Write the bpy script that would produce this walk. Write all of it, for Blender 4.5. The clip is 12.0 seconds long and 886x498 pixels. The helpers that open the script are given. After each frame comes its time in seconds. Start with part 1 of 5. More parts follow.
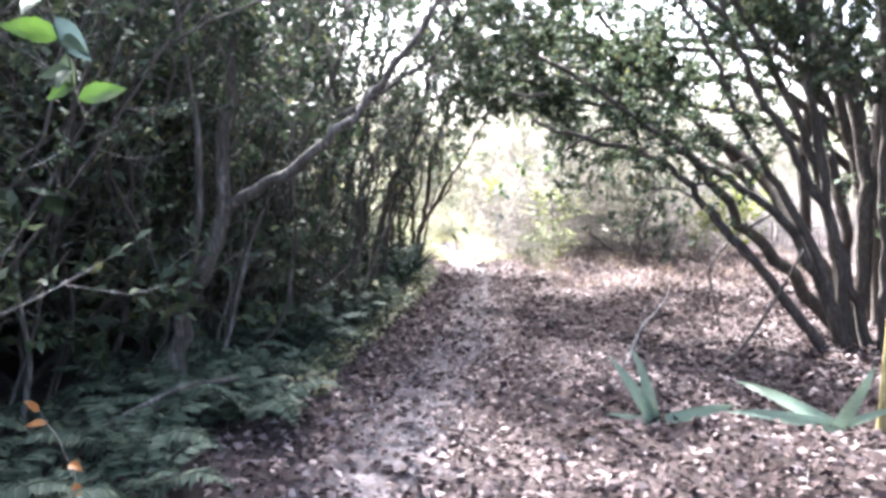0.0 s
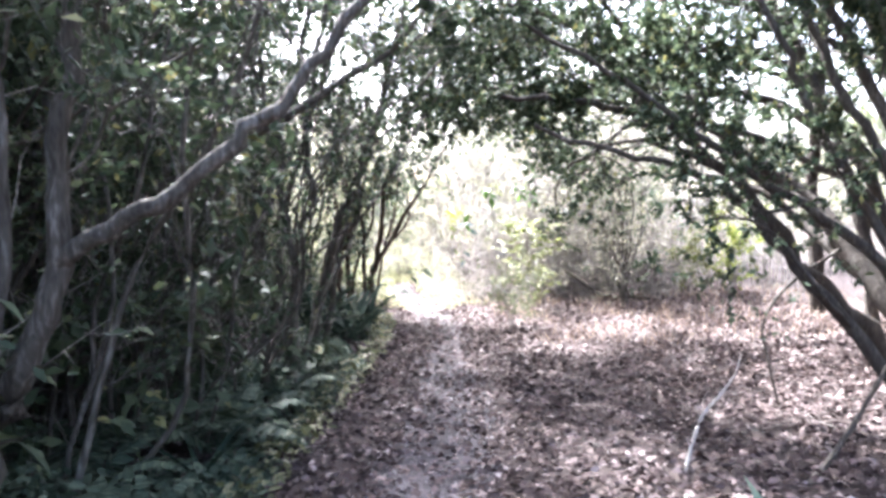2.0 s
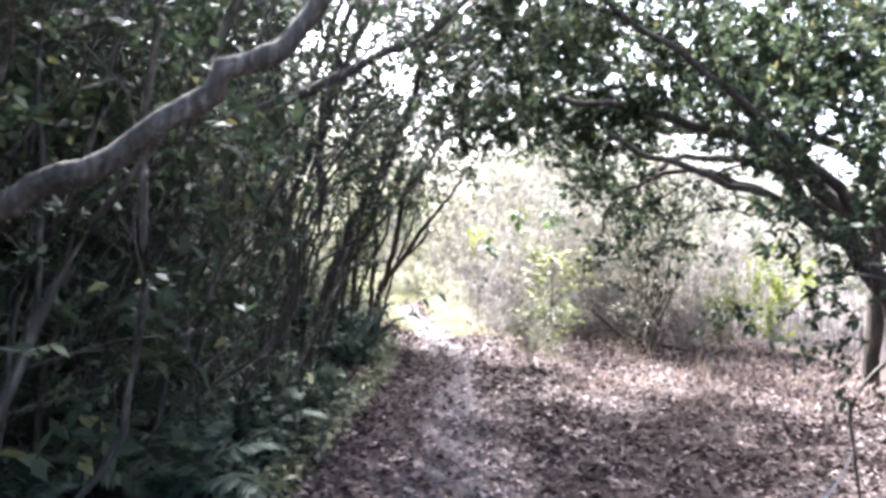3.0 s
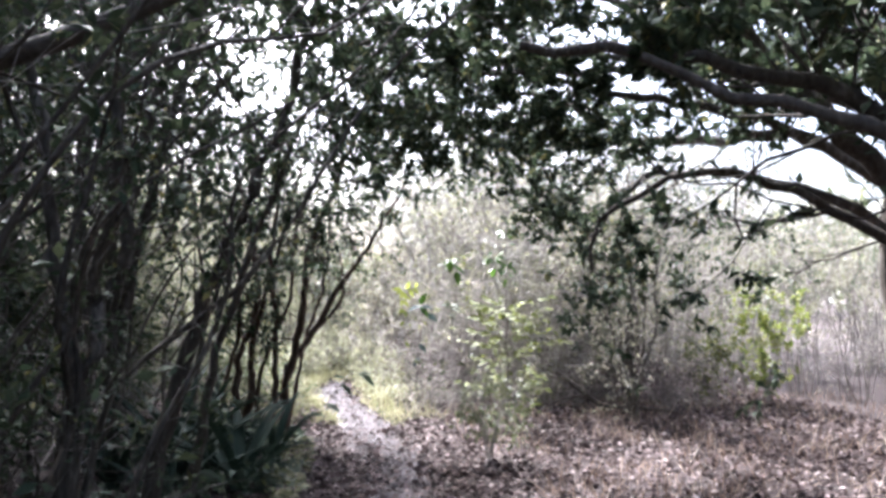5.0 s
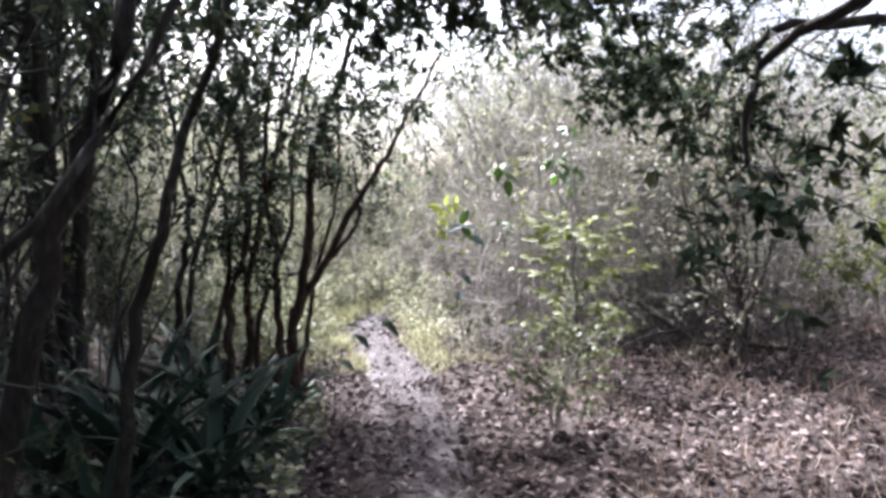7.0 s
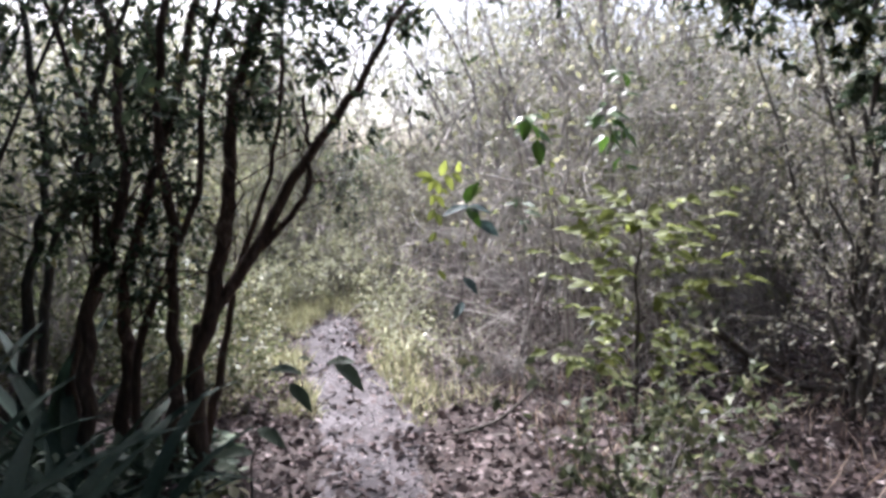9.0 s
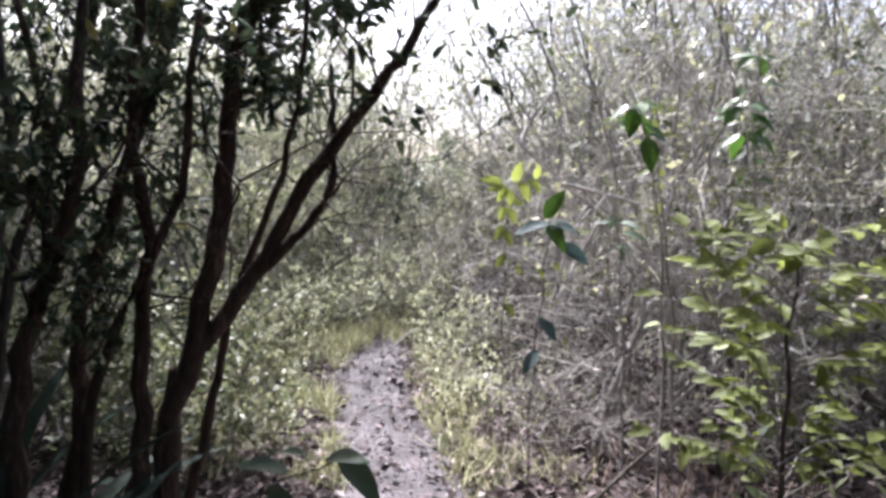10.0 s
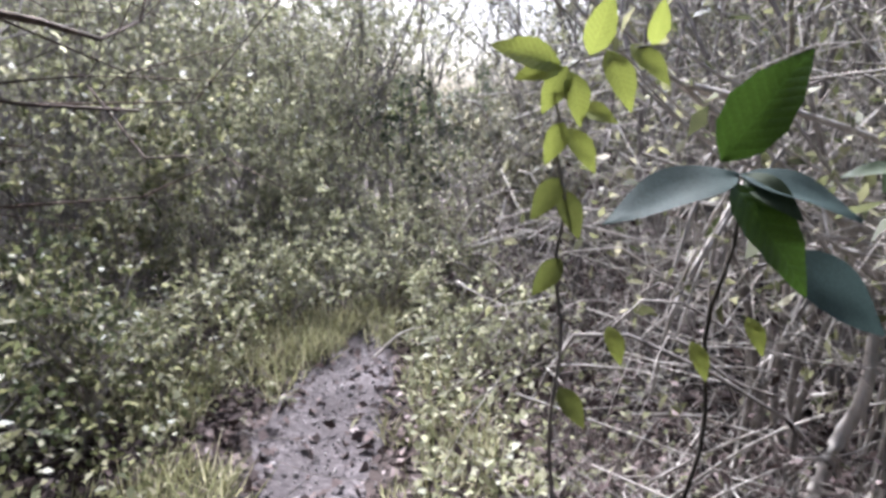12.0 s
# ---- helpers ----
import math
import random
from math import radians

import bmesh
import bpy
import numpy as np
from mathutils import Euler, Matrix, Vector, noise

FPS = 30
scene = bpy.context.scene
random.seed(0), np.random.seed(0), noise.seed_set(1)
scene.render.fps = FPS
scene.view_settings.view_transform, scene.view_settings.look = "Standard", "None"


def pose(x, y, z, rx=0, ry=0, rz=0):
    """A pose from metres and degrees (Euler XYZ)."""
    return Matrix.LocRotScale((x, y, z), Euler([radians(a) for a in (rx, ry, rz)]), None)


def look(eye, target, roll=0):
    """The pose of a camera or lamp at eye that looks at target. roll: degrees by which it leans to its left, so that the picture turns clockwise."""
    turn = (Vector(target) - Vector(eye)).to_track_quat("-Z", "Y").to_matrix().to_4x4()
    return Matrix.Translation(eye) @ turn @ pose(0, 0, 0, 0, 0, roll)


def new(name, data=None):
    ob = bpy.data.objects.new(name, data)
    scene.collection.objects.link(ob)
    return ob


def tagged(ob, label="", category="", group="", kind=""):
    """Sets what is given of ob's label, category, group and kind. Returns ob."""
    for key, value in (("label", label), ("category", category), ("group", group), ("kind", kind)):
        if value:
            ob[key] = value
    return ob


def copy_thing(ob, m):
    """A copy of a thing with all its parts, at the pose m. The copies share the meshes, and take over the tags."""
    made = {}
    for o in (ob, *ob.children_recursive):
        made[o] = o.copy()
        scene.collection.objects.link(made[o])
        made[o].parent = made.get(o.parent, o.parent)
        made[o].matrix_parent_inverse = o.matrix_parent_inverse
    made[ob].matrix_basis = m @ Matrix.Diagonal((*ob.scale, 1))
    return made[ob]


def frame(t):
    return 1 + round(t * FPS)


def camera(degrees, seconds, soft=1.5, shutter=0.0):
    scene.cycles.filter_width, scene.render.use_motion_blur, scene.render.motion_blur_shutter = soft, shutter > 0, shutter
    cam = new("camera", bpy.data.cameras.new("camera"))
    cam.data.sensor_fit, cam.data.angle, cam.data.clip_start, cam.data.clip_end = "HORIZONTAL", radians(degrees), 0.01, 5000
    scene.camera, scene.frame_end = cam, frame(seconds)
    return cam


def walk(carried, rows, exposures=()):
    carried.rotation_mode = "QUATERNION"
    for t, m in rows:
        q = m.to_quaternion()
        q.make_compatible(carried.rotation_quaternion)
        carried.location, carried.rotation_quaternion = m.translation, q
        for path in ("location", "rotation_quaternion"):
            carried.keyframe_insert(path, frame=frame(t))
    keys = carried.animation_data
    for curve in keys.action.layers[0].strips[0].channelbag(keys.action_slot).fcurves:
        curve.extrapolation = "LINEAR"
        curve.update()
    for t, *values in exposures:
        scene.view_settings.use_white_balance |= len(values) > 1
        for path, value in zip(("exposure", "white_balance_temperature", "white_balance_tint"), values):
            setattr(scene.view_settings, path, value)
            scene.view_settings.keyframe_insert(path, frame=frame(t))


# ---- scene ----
cam = camera(64.0, 12.0, soft=3.3)

PATH = [
    (0, (-0.045, 0.124, 1.512), (-0.035, 2.116, 1.336), -0.8),
    (0.5, (-0.084, 0.633, 1.525), (0.0, 2.621, 1.318), 0.7),
    (1, (-0.124, 1.112, 1.524), (-0.115, 3.108, 1.396), -2.5),
    (1.5, (-0.166, 1.556, 1.504), (-0.171, 3.555, 1.458), 0.3),
    (2, (-0.203, 2.016, 1.503), (-0.037, 4.007, 1.42), -1.4),
    (2.5, (-0.252, 2.501, 1.483), (-0.139, 4.497, 1.425), -0.6),
    (3, (-0.251, 2.969, 1.483), (-0.112, 4.964, 1.455), 4.5),
    (3.2, (-0.228, 3.156, 1.482), (0.08, 5.132, 1.434), 3.9),
    (4.8, (-0.011, 4.788, 1.492), (0.308, 6.757, 1.638), -0.4),
    (5, (0.033, 4.971, 1.497), (0.351, 6.941, 1.64), -0.4),
    (5.5, (0.122, 5.428, 1.525), (0.311, 7.418, 1.478), -2.2),
    (6, (0.2, 5.857, 1.586), (0.391, 7.845, 1.476), -1.4),
    (6.5, (0.395, 6.231, 1.569), (0.608, 8.216, 1.457), -2.8),
    (6.7, (0.434, 6.402, 1.561), (0.576, 8.394, 1.456), -2.5),
    (8.3, (0.415, 8.037, 1.445), (0.638, 10.024, 1.408), -0.2),
    (8.5, (0.413, 8.242, 1.452), (0.632, 10.23, 1.487), 1.4),
    (9, (0.476, 8.758, 1.483), (0.684, 10.741, 1.336), -0.2),
    (9.5, (0.56, 9.273, 1.502), (0.508, 11.266, 1.345), 1.1),
    (10, (0.569, 9.794, 1.477), (0.588, 11.79, 1.362), 2.0),
    (10.5, (0.641, 10.438, 1.458), (0.671, 12.437, 1.426), -0.9),
    (11, (0.643, 10.999, 1.46), (0.569, 12.997, 1.419), -0.3),
    (11.5, (0.666, 11.566, 1.484), (0.684, 13.559, 1.315), -1.5),
    (12, (0.759, 12.083, 1.454), (0.669, 14.059, 1.161), 2.0),
]
EXPOSURES = [(0, 4.05, 5700, 14), (1.5, 4.15, 5650, 14), (3, 3.75, 5650, 14), (5, 2.9, 5600, 14), (6.5, 2.7, 5600, 14), (8.5, 2.1, 5600, 15), (10, 2.05, 5600, 14), (12, 1.75, 5550, 14)]
walk(cam, [(t, look(eye, target, roll)) for t, eye, target, roll in PATH], EXPOSURES)

# ---------------------------------------------------------------- world and light
world = bpy.data.worlds.new("world")
scene.world = world
world.use_nodes = True
wn = world.node_tree.nodes
sky = wn.new("ShaderNodeTexSky")
sky.sky_type, sky.sun_disc = "NISHITA", False
SUN_ELEV, SUN_AZ = 52.0, -24.0            # degrees; azimuth from +y towards +x
sky.sun_elevation, sky.sun_rotation = radians(SUN_ELEV), radians(SUN_AZ)
sky.air_density, sky.dust_density, sky.ozone_density = 1.0, 9.0, 1.0
world.node_tree.links.new(sky.outputs[0], wn["Background"].inputs[0])
wn["Background"].inputs[1].default_value = 0.13
sun = new("sun", bpy.data.lights.new("sun", "SUN"))
sun.data.energy, sun.data.angle, sun.data.color = 5.0, radians(2.0), (1.0, 0.95, 0.88)
sx, sy = math.sin(radians(SUN_AZ)), math.cos(radians(SUN_AZ))
ce, se = math.cos(radians(SUN_ELEV)), math.sin(radians(SUN_ELEV))
sun.matrix_world = look((20 * sx * ce, 20 * sy * ce, 20 * se), (0, 0, 0))


# ---------------------------------------------------------------- materials
def nodes_of(name):
    m = bpy.data.materials.new(name)
    m.use_nodes = True
    t = m.node_tree
    return m, t, t.nodes["Principled BSDF"], t.nodes["Material Output"]


def ramp_node(t, stops):
    r = t.nodes.new("ShaderNodeValToRGB")
    while len(r.color_ramp.elements) < len(stops):
        r.color_ramp.elements.new(0.5)
    for e, (p, c) in zip(r.color_ramp.elements, stops):
        e.position, e.color = p, (*c, 1)
    return r


def surface(name, stops, scale, rough=0.9, bump=0.5, stretch=(1, 1, 1), fine=6.0, dist=0.01):
    """Two scales of noise mixed into a colour ramp, with relief."""
    m, t, b, _ = nodes_of(name)
    co = t.nodes.new("ShaderNodeTexCoord")
    mp = t.nodes.new("ShaderNodeMapping")
    mp.inputs["Scale"].default_value = stretch
    t.links.new(co.outputs["Object"], mp.inputs[0])
    n1, n2 = t.nodes.new("ShaderNodeTexNoise"), t.nodes.new("ShaderNodeTexNoise")
    for n, s in ((n1, scale), (n2, scale * fine)):
        n.inputs["Scale"].default_value, n.inputs["Detail"].default_value = s, 6
        t.links.new(mp.outputs[0], n.inputs["Vector"])
    mx = t.nodes.new("ShaderNodeMath")
    mx.operation = "MULTIPLY_ADD"
    mx.inputs[1].default_value = 0.5
    hf = t.nodes.new("ShaderNodeMath")
    hf.operation = "MULTIPLY"
    hf.inputs[1].default_value = 0.5
    t.links.new(n1.outputs[0], hf.inputs[0])
    t.links.new(n2.outputs[0], mx.inputs[0])
    t.links.new(hf.outputs[0], mx.inputs[2])
    r = ramp_node(t, stops)
    t.links.new(mx.outputs[0], r.inputs[0])
    t.links.new(r.outputs[0], b.inputs["Base Color"])
    b.inputs["Roughness"].default_value = rough
    b.inputs["Specular IOR Level"].default_value = 0.25
    bp = t.nodes.new("ShaderNodeBump")
    bp.inputs["Strength"].default_value, bp.inputs["Distance"].default_value = bump, dist
    t.links.new(mx.outputs[0], bp.inputs["Height"])
    t.links.new(bp.outputs[0], b.inputs["Normal"])
    return m


def leafy(name, stops, rough=0.45, through_light=0.35, spec=0.3):
    """Leaves: each one its own shade, fine veins, some light passing through."""
    m, t, b, out = nodes_of(name)
    geo = t.nodes.new("ShaderNodeNewGeometry")
    r = ramp_node(t, stops)
    t.links.new(geo.outputs["Random Per Island"], r.inputs[0])
    co = t.nodes.new("ShaderNodeTexCoord")
    nz = t.nodes.new("ShaderNodeTexNoise")
    nz.inputs["Scale"].default_value, nz.inputs["Detail"].default_value = 45, 4
    t.links.new(co.outputs["Object"], nz.inputs["Vector"])
    hv = t.nodes.new("ShaderNodeHueSaturation")
    mr = t.nodes.new("ShaderNodeMapRange")
    mr.inputs[3].default_value, mr.inputs[4].default_value = 0.55, 1.45
    t.links.new(nz.outputs[0], mr.inputs[0])
    t.links.new(mr.outputs[0], hv.inputs["Value"])
    t.links.new(r.outputs[0], hv.inputs["Color"])
    t.links.new(hv.outputs[0], b.inputs["Base Color"])
    b.inputs["Roughness"].default_value = rough
    b.inputs["Specular IOR Level"].default_value = spec
    tr = t.nodes.new("ShaderNodeBsdfTranslucent")
    t.links.new(hv.outputs[0], tr.inputs[0])
    mix = t.nodes.new("ShaderNodeMixShader")
    mix.inputs[0].default_value = through_light
    t.links.new(b.outputs[0], mix.inputs[1])
    t.links.new(tr.outputs[0], mix.inputs[2])
    t.links.new(mix.outputs[0], out.inputs[0])
    return m


M_SOIL = surface("soil", [(0.3, (0.018, 0.013, 0.011)), (0.55, (0.042, 0.031, 0.028)), (0.75, (0.09, 0.07, 0.063))], 3.0, 0.95, 0.8, fine=12, dist=0.03)
M_PATH = surface("trodden_earth", [(0.36, (0.03, 0.025, 0.026)), (0.52, (0.068, 0.058, 0.06)), (0.68, (0.15, 0.133, 0.137))], 3.5, 0.95, 1.0, fine=11, dist=0.03)
M_BARK = surface("bark", [(0.34, (0.03, 0.026, 0.022)), (0.52, (0.085, 0.076, 0.065)), (0.7, (0.27, 0.25, 0.225))], 9, 0.92, 1.0, (1, 1, 0.25), 5, dist=0.02)
M_BARK_DARK = surface("dark_bark", [(0.3, (0.025, 0.021, 0.017)), (0.55, (0.07, 0.06, 0.05)), (0.72, (0.17, 0.155, 0.135))], 10, 0.92, 1.0, (1, 1, 0.3), 5, dist=0.02)
M_BARK_RED = surface("reddish_bark", [(0.3, (0.025, 0.018, 0.014)), (0.55, (0.075, 0.05, 0.038)), (0.72, (0.19, 0.145, 0.115))], 11, 0.92, 1.0, (1, 1, 0.3), 5, dist=0.02)
M_DEAD = surface("dead_wood", [(0.3, (0.2, 0.18, 0.16)), (0.55, (0.42, 0.39, 0.36)), (0.75, (0.62, 0.59, 0.55))], 12, 0.85, 0.6, (1, 1, 0.3), 5)
M_TWIG = surface("grey_twig", [(0.3, (0.1, 0.088, 0.078)), (0.52, (0.22, 0.2, 0.185)), (0.72, (0.42, 0.395, 0.37))], 7, 0.9, 0.4)
M_MOSS = surface("moss", [(0.3, (0.02, 0.035, 0.012)), (0.6, (0.06, 0.09, 0.03)), (0.8, (0.13, 0.16, 0.06))], 25, 0.95, 1.0)

M_LEAF_DARK = leafy("dark_evergreen_leaf", [(0, (0.028, 0.042, 0.023)), (0.6, (0.055, 0.076, 0.042)), (0.94, (0.1, 0.118, 0.062)), (1, (0.19, 0.17, 0.06))], 0.6, 0.22, 0.2)
M_LEAF_OLIVE = leafy("olive_leaf", [(0, (0.05, 0.062, 0.03)), (0.6, (0.1, 0.115, 0.055)), (1, (0.19, 0.19, 0.1))], 0.5, 0.4)
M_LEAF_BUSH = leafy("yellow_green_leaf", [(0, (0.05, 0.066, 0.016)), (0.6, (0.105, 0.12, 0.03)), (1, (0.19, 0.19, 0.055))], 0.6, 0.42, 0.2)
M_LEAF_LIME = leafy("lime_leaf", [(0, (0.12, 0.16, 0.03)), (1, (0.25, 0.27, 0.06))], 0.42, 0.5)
M_LEAF_DEEP = leafy("deep_green_leaf", [(0, (0.028, 0.06, 0.011)), (1, (0.055, 0.1, 0.014))], 0.36, 0.42)
M_LEAF_PALE = leafy("pale_leaf", [(0, (0.12, 0.115, 0.07)), (0.5, (0.25, 0.24, 0.165)), (1, (0.5, 0.475, 0.39))], 0.55, 0.5)
M_LEAF_TEAL = leafy("blue_green_leaf", [(0, (0.032, 0.05, 0.034)), (0.6, (0.062, 0.085, 0.056)), (1, (0.13, 0.155, 0.1))], 0.6, 0.22, 0.2)
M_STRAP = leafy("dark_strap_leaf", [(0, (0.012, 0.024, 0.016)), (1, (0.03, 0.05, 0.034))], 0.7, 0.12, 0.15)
M_LEAF_FRESH = leafy("fresh_green_leaf", [(0, (0.14, 0.148, 0.08)), (0.5, (0.27, 0.275, 0.165)), (1, (0.44, 0.43, 0.31))], 0.5, 0.5)
M_LEAF_MIX = leafy("mixed_undergrowth_leaf", [(0, (0.05, 0.06, 0.026)), (0.45, (0.15, 0.155, 0.075)), (0.8, (0.25, 0.245, 0.14)), (1, (0.37, 0.35, 0.25))], 0.5, 0.5)
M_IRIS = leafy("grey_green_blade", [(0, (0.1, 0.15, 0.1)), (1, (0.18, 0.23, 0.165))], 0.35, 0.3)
M_GRASS = leafy("grass_blade", [(0, (0.13, 0.14, 0.065)), (0.6, (0.28, 0.27, 0.15)), (1, (0.48, 0.45, 0.31))], 0.5, 0.45)
M_LITTER = leafy("fallen_leaf", [(0, (0.026, 0.018, 0.017)), (0.45, (0.066, 0.047, 0.044)), (0.78, (0.125, 0.096, 0.092)), (0.93, (0.19, 0.152, 0.145)), (1, (0.3, 0.255, 0.245))], 0.85, 0.1, 0.15)
M_LITTER_ORANGE = leafy("orange_fallen_leaf", [(0, (0.2, 0.075, 0.018)), (1, (0.32, 0.14, 0.035))], 0.5, 0.3)


# ---------------------------------------------------------------- mesh helpers
def raw_mesh(name, verts, quads, material, tris=None, smooth=False):
    me = bpy.data.meshes.new(name)
    nq = len(quads)
    nt = 0 if tris is None else len(tris)
    me.vertices.add(len(verts))
    me.vertices.foreach_set("co", np.asarray(verts, np.float32).ravel())
    loops = np.asarray(quads, np.int32).ravel()
    start = np.arange(nq, dtype=np.int32) * 4
    if nt:
        start = np.concatenate([start, nq * 4 + np.arange(nt, dtype=np.int32) * 3])
        loops = np.concatenate([loops, np.asarray(tris, np.int32).ravel()])
    me.loops.add(len(loops))
    me.loops.foreach_set("vertex_index", loops)
    me.polygons.add(nq + nt)
    me.polygons.foreach_set("loop_start", start)
    if smooth:
        me.polygons.foreach_set("use_smooth", np.ones(nq + nt, bool))
    me.update(calc_edges=True)
    me.materials.append(material)
    return me


def part(name, me, parent, label=""):
    ob = new(name, me)
    ob.parent = parent
    return tagged(ob, label)


def unit(v):
    return v / np.maximum(np.linalg.norm(v, axis=-1, keepdims=True), 1e-9)


def curve_through(pts, n):
    """A smooth line through the given points, n points in all."""
    p = np.asarray(pts, float)
    if len(p) < 3:
        s = np.linspace(0, 1, n)[:, None]
        return p[0] * (1 - s) + p[-1] * s
    q = np.vstack([2 * p[0] - p[1], p, 2 * p[-1] - p[-2]])
    u = np.linspace(0, len(p) - 1 - 1e-6, n)
    k = u.astype(int)
    f = (u - k)[:, None]
    a, b, c, d = q[k], q[k + 1], q[k + 2], q[k + 3]
    return 0.5 * (2 * b + (c - a) * f + (2 * a - 5 * b + 4 * c - d) * f**2 + (3 * b - a - 3 * c + d) * f**3)


class Tubes:
    def __init__(self):
        self.v, self.q, self.n = [], [], 0

    def add(self, pts, r0, r1, sides=5, rough=0.0, rng=None, power=1.0):
        p = np.asarray(pts, float)
        n = len(p)
        tan = unit(np.gradient(p, axis=0))
        ref = np.where(np.abs(tan[:, 2:3]) > 0.9, [[1.0, 0, 0]], [[0, 0, 1.0]])
        a = unit(np.cross(tan, ref))
        b = np.cross(tan, a)
        s = np.linspace(0, 1, n) ** power
        rad = (r0 * (1 - s) + r1 * s)[:, None]
        ang = np.linspace(0, 2 * np.pi, sides, endpoint=False)
        rr = np.repeat(rad, sides, 1)
        if rough and rng is not None:
            rr = rr * (1 + rough * rng.standard_normal((n, sides)))
        v = p[:, None] + (a[:, None] * np.cos(ang)[None, :, None] + b[:, None] * np.sin(ang)[None, :, None]) * rr[..., None]
        i = np.arange(n - 1)[:, None] * sides + np.arange(sides)[None]
        j = np.arange(n - 1)[:, None] * sides + (np.arange(sides)[None] + 1) % sides
        self.v.append(v.reshape(-1, 3))
        self.q.append(np.stack([i, j, j + sides, i + sides], -1).reshape(-1, 4) + self.n)
        self.n += n * sides
        return self

    def mesh(self, name, material):
        return raw_mesh(name, np.concatenate(self.v), np.concatenate(self.q), material, smooth=True)


def leaf_mesh(name, p, d, nrm, length, width, material, rng, fold=0.18, curl=0.2, simple=False):
    """Ovate leaves folded along the midrib, one island each."""
    p, d = np.asarray(p, float), unit(np.asarray(d, float))
    s = unit(np.cross(d, nrm))
    nn = np.cross(s, d)
    n = len(p)
    ln = (length * np.ones(n))[:, None]
    w = (width * np.ones(n))[:, None]
    cu = ln * curl * rng.uniform(-0.3, 1.0, (n, 1))
    f = w * fold * rng.uniform(0.2, 1.4, (n, 1))
    if simple:
        v = np.stack([p, p + d * ln * 0.45 - s * w * 0.5 + nn * f, p + d * ln - nn * cu, p + d * ln * 0.45 + s * w * 0.5 + nn * f], 1)
        return raw_mesh(name, v.reshape(-1, 3), np.arange(n * 4).reshape(-1, 4), material)
    v = np.stack([
        p,
        p + d * ln * 0.3 - s * w * 0.46 + nn * f,
        p + d * ln * 0.68 - s * w * 0.36 + nn * (f * 0.7 - cu * 0.4),
        p + d * ln - nn * cu,
        p + d * ln * 0.68 + s * w * 0.36 + nn * (f * 0.7 - cu * 0.4),
        p + d * ln * 0.3 + s * w * 0.46 + nn * f,
    ], 1)
    base = np.arange(n)[:, None] * 6
    q = np.concatenate([base + [[0, 1, 2, 3]], base + [[0, 3, 4, 5]]], 1).reshape(-1, 4)
    return raw_mesh(name, v.reshape(-1, 3), q, material)


def grow(rng, p, d, length, r, level, lines, ends, up=0.1, wig=0.25, kids=(4, 6), steps=6, spread=0.9, shrink=0.5):
    """Branching wood: fills lines with (points, r0, r1) and ends with its last twigs."""
    pts, q, e = [np.array(p, float)], np.array(p, float), unit(np.array(d, float))
    for _ in range(steps):
        e = unit(e + rng.normal(0, wig, 3) + np.array([0, 0, up]))
        q = q + e * length / steps
        pts.append(q.copy())
    pts = np.array(pts)
    lines.append((pts, r, r * 0.45))
    if level == 0:
        ends.append(pts)
        return
    for _ in range(rng.integers(kids[0], kids[1] + 1)):
        k = rng.integers(2, steps + 1)
        e = unit(pts[k] - pts[k - 1])
        side = unit(np.cross(e, rng.normal(0, 1, 3)))
        grow(rng, pts[k], e + side * spread * rng.uniform(0.6, 1.3), length * shrink * rng.uniform(0.7, 1.3), r * 0.5, level - 1, lines, ends, up, wig, kids, max(4, steps - 1), spread, shrink)


def leaves_on(rng, ends, per, droop=0.2, keep=lambda p: np.ones(len(p), bool)):
    """Places and directions of leaves along twigs."""
    ps, ds = [], []
    for pts in ends:
        k = rng.uniform(0.25, 1.0, per) * (len(pts) - 1.001)
        i = k.astype(int)
        f = (k - i)[:, None]
        ps.append(pts[i] * (1 - f) + pts[i + 1] * f)
        t = unit(pts[i + 1] - pts[i])
        ds.append(unit(t * 0.7 + rng.normal(0, 0.75, (per, 3)) + [0, 0, -droop]))
    p, d = np.concatenate(ps), np.concatenate(ds)
    ok = keep(p)
    return p[ok], d[ok]


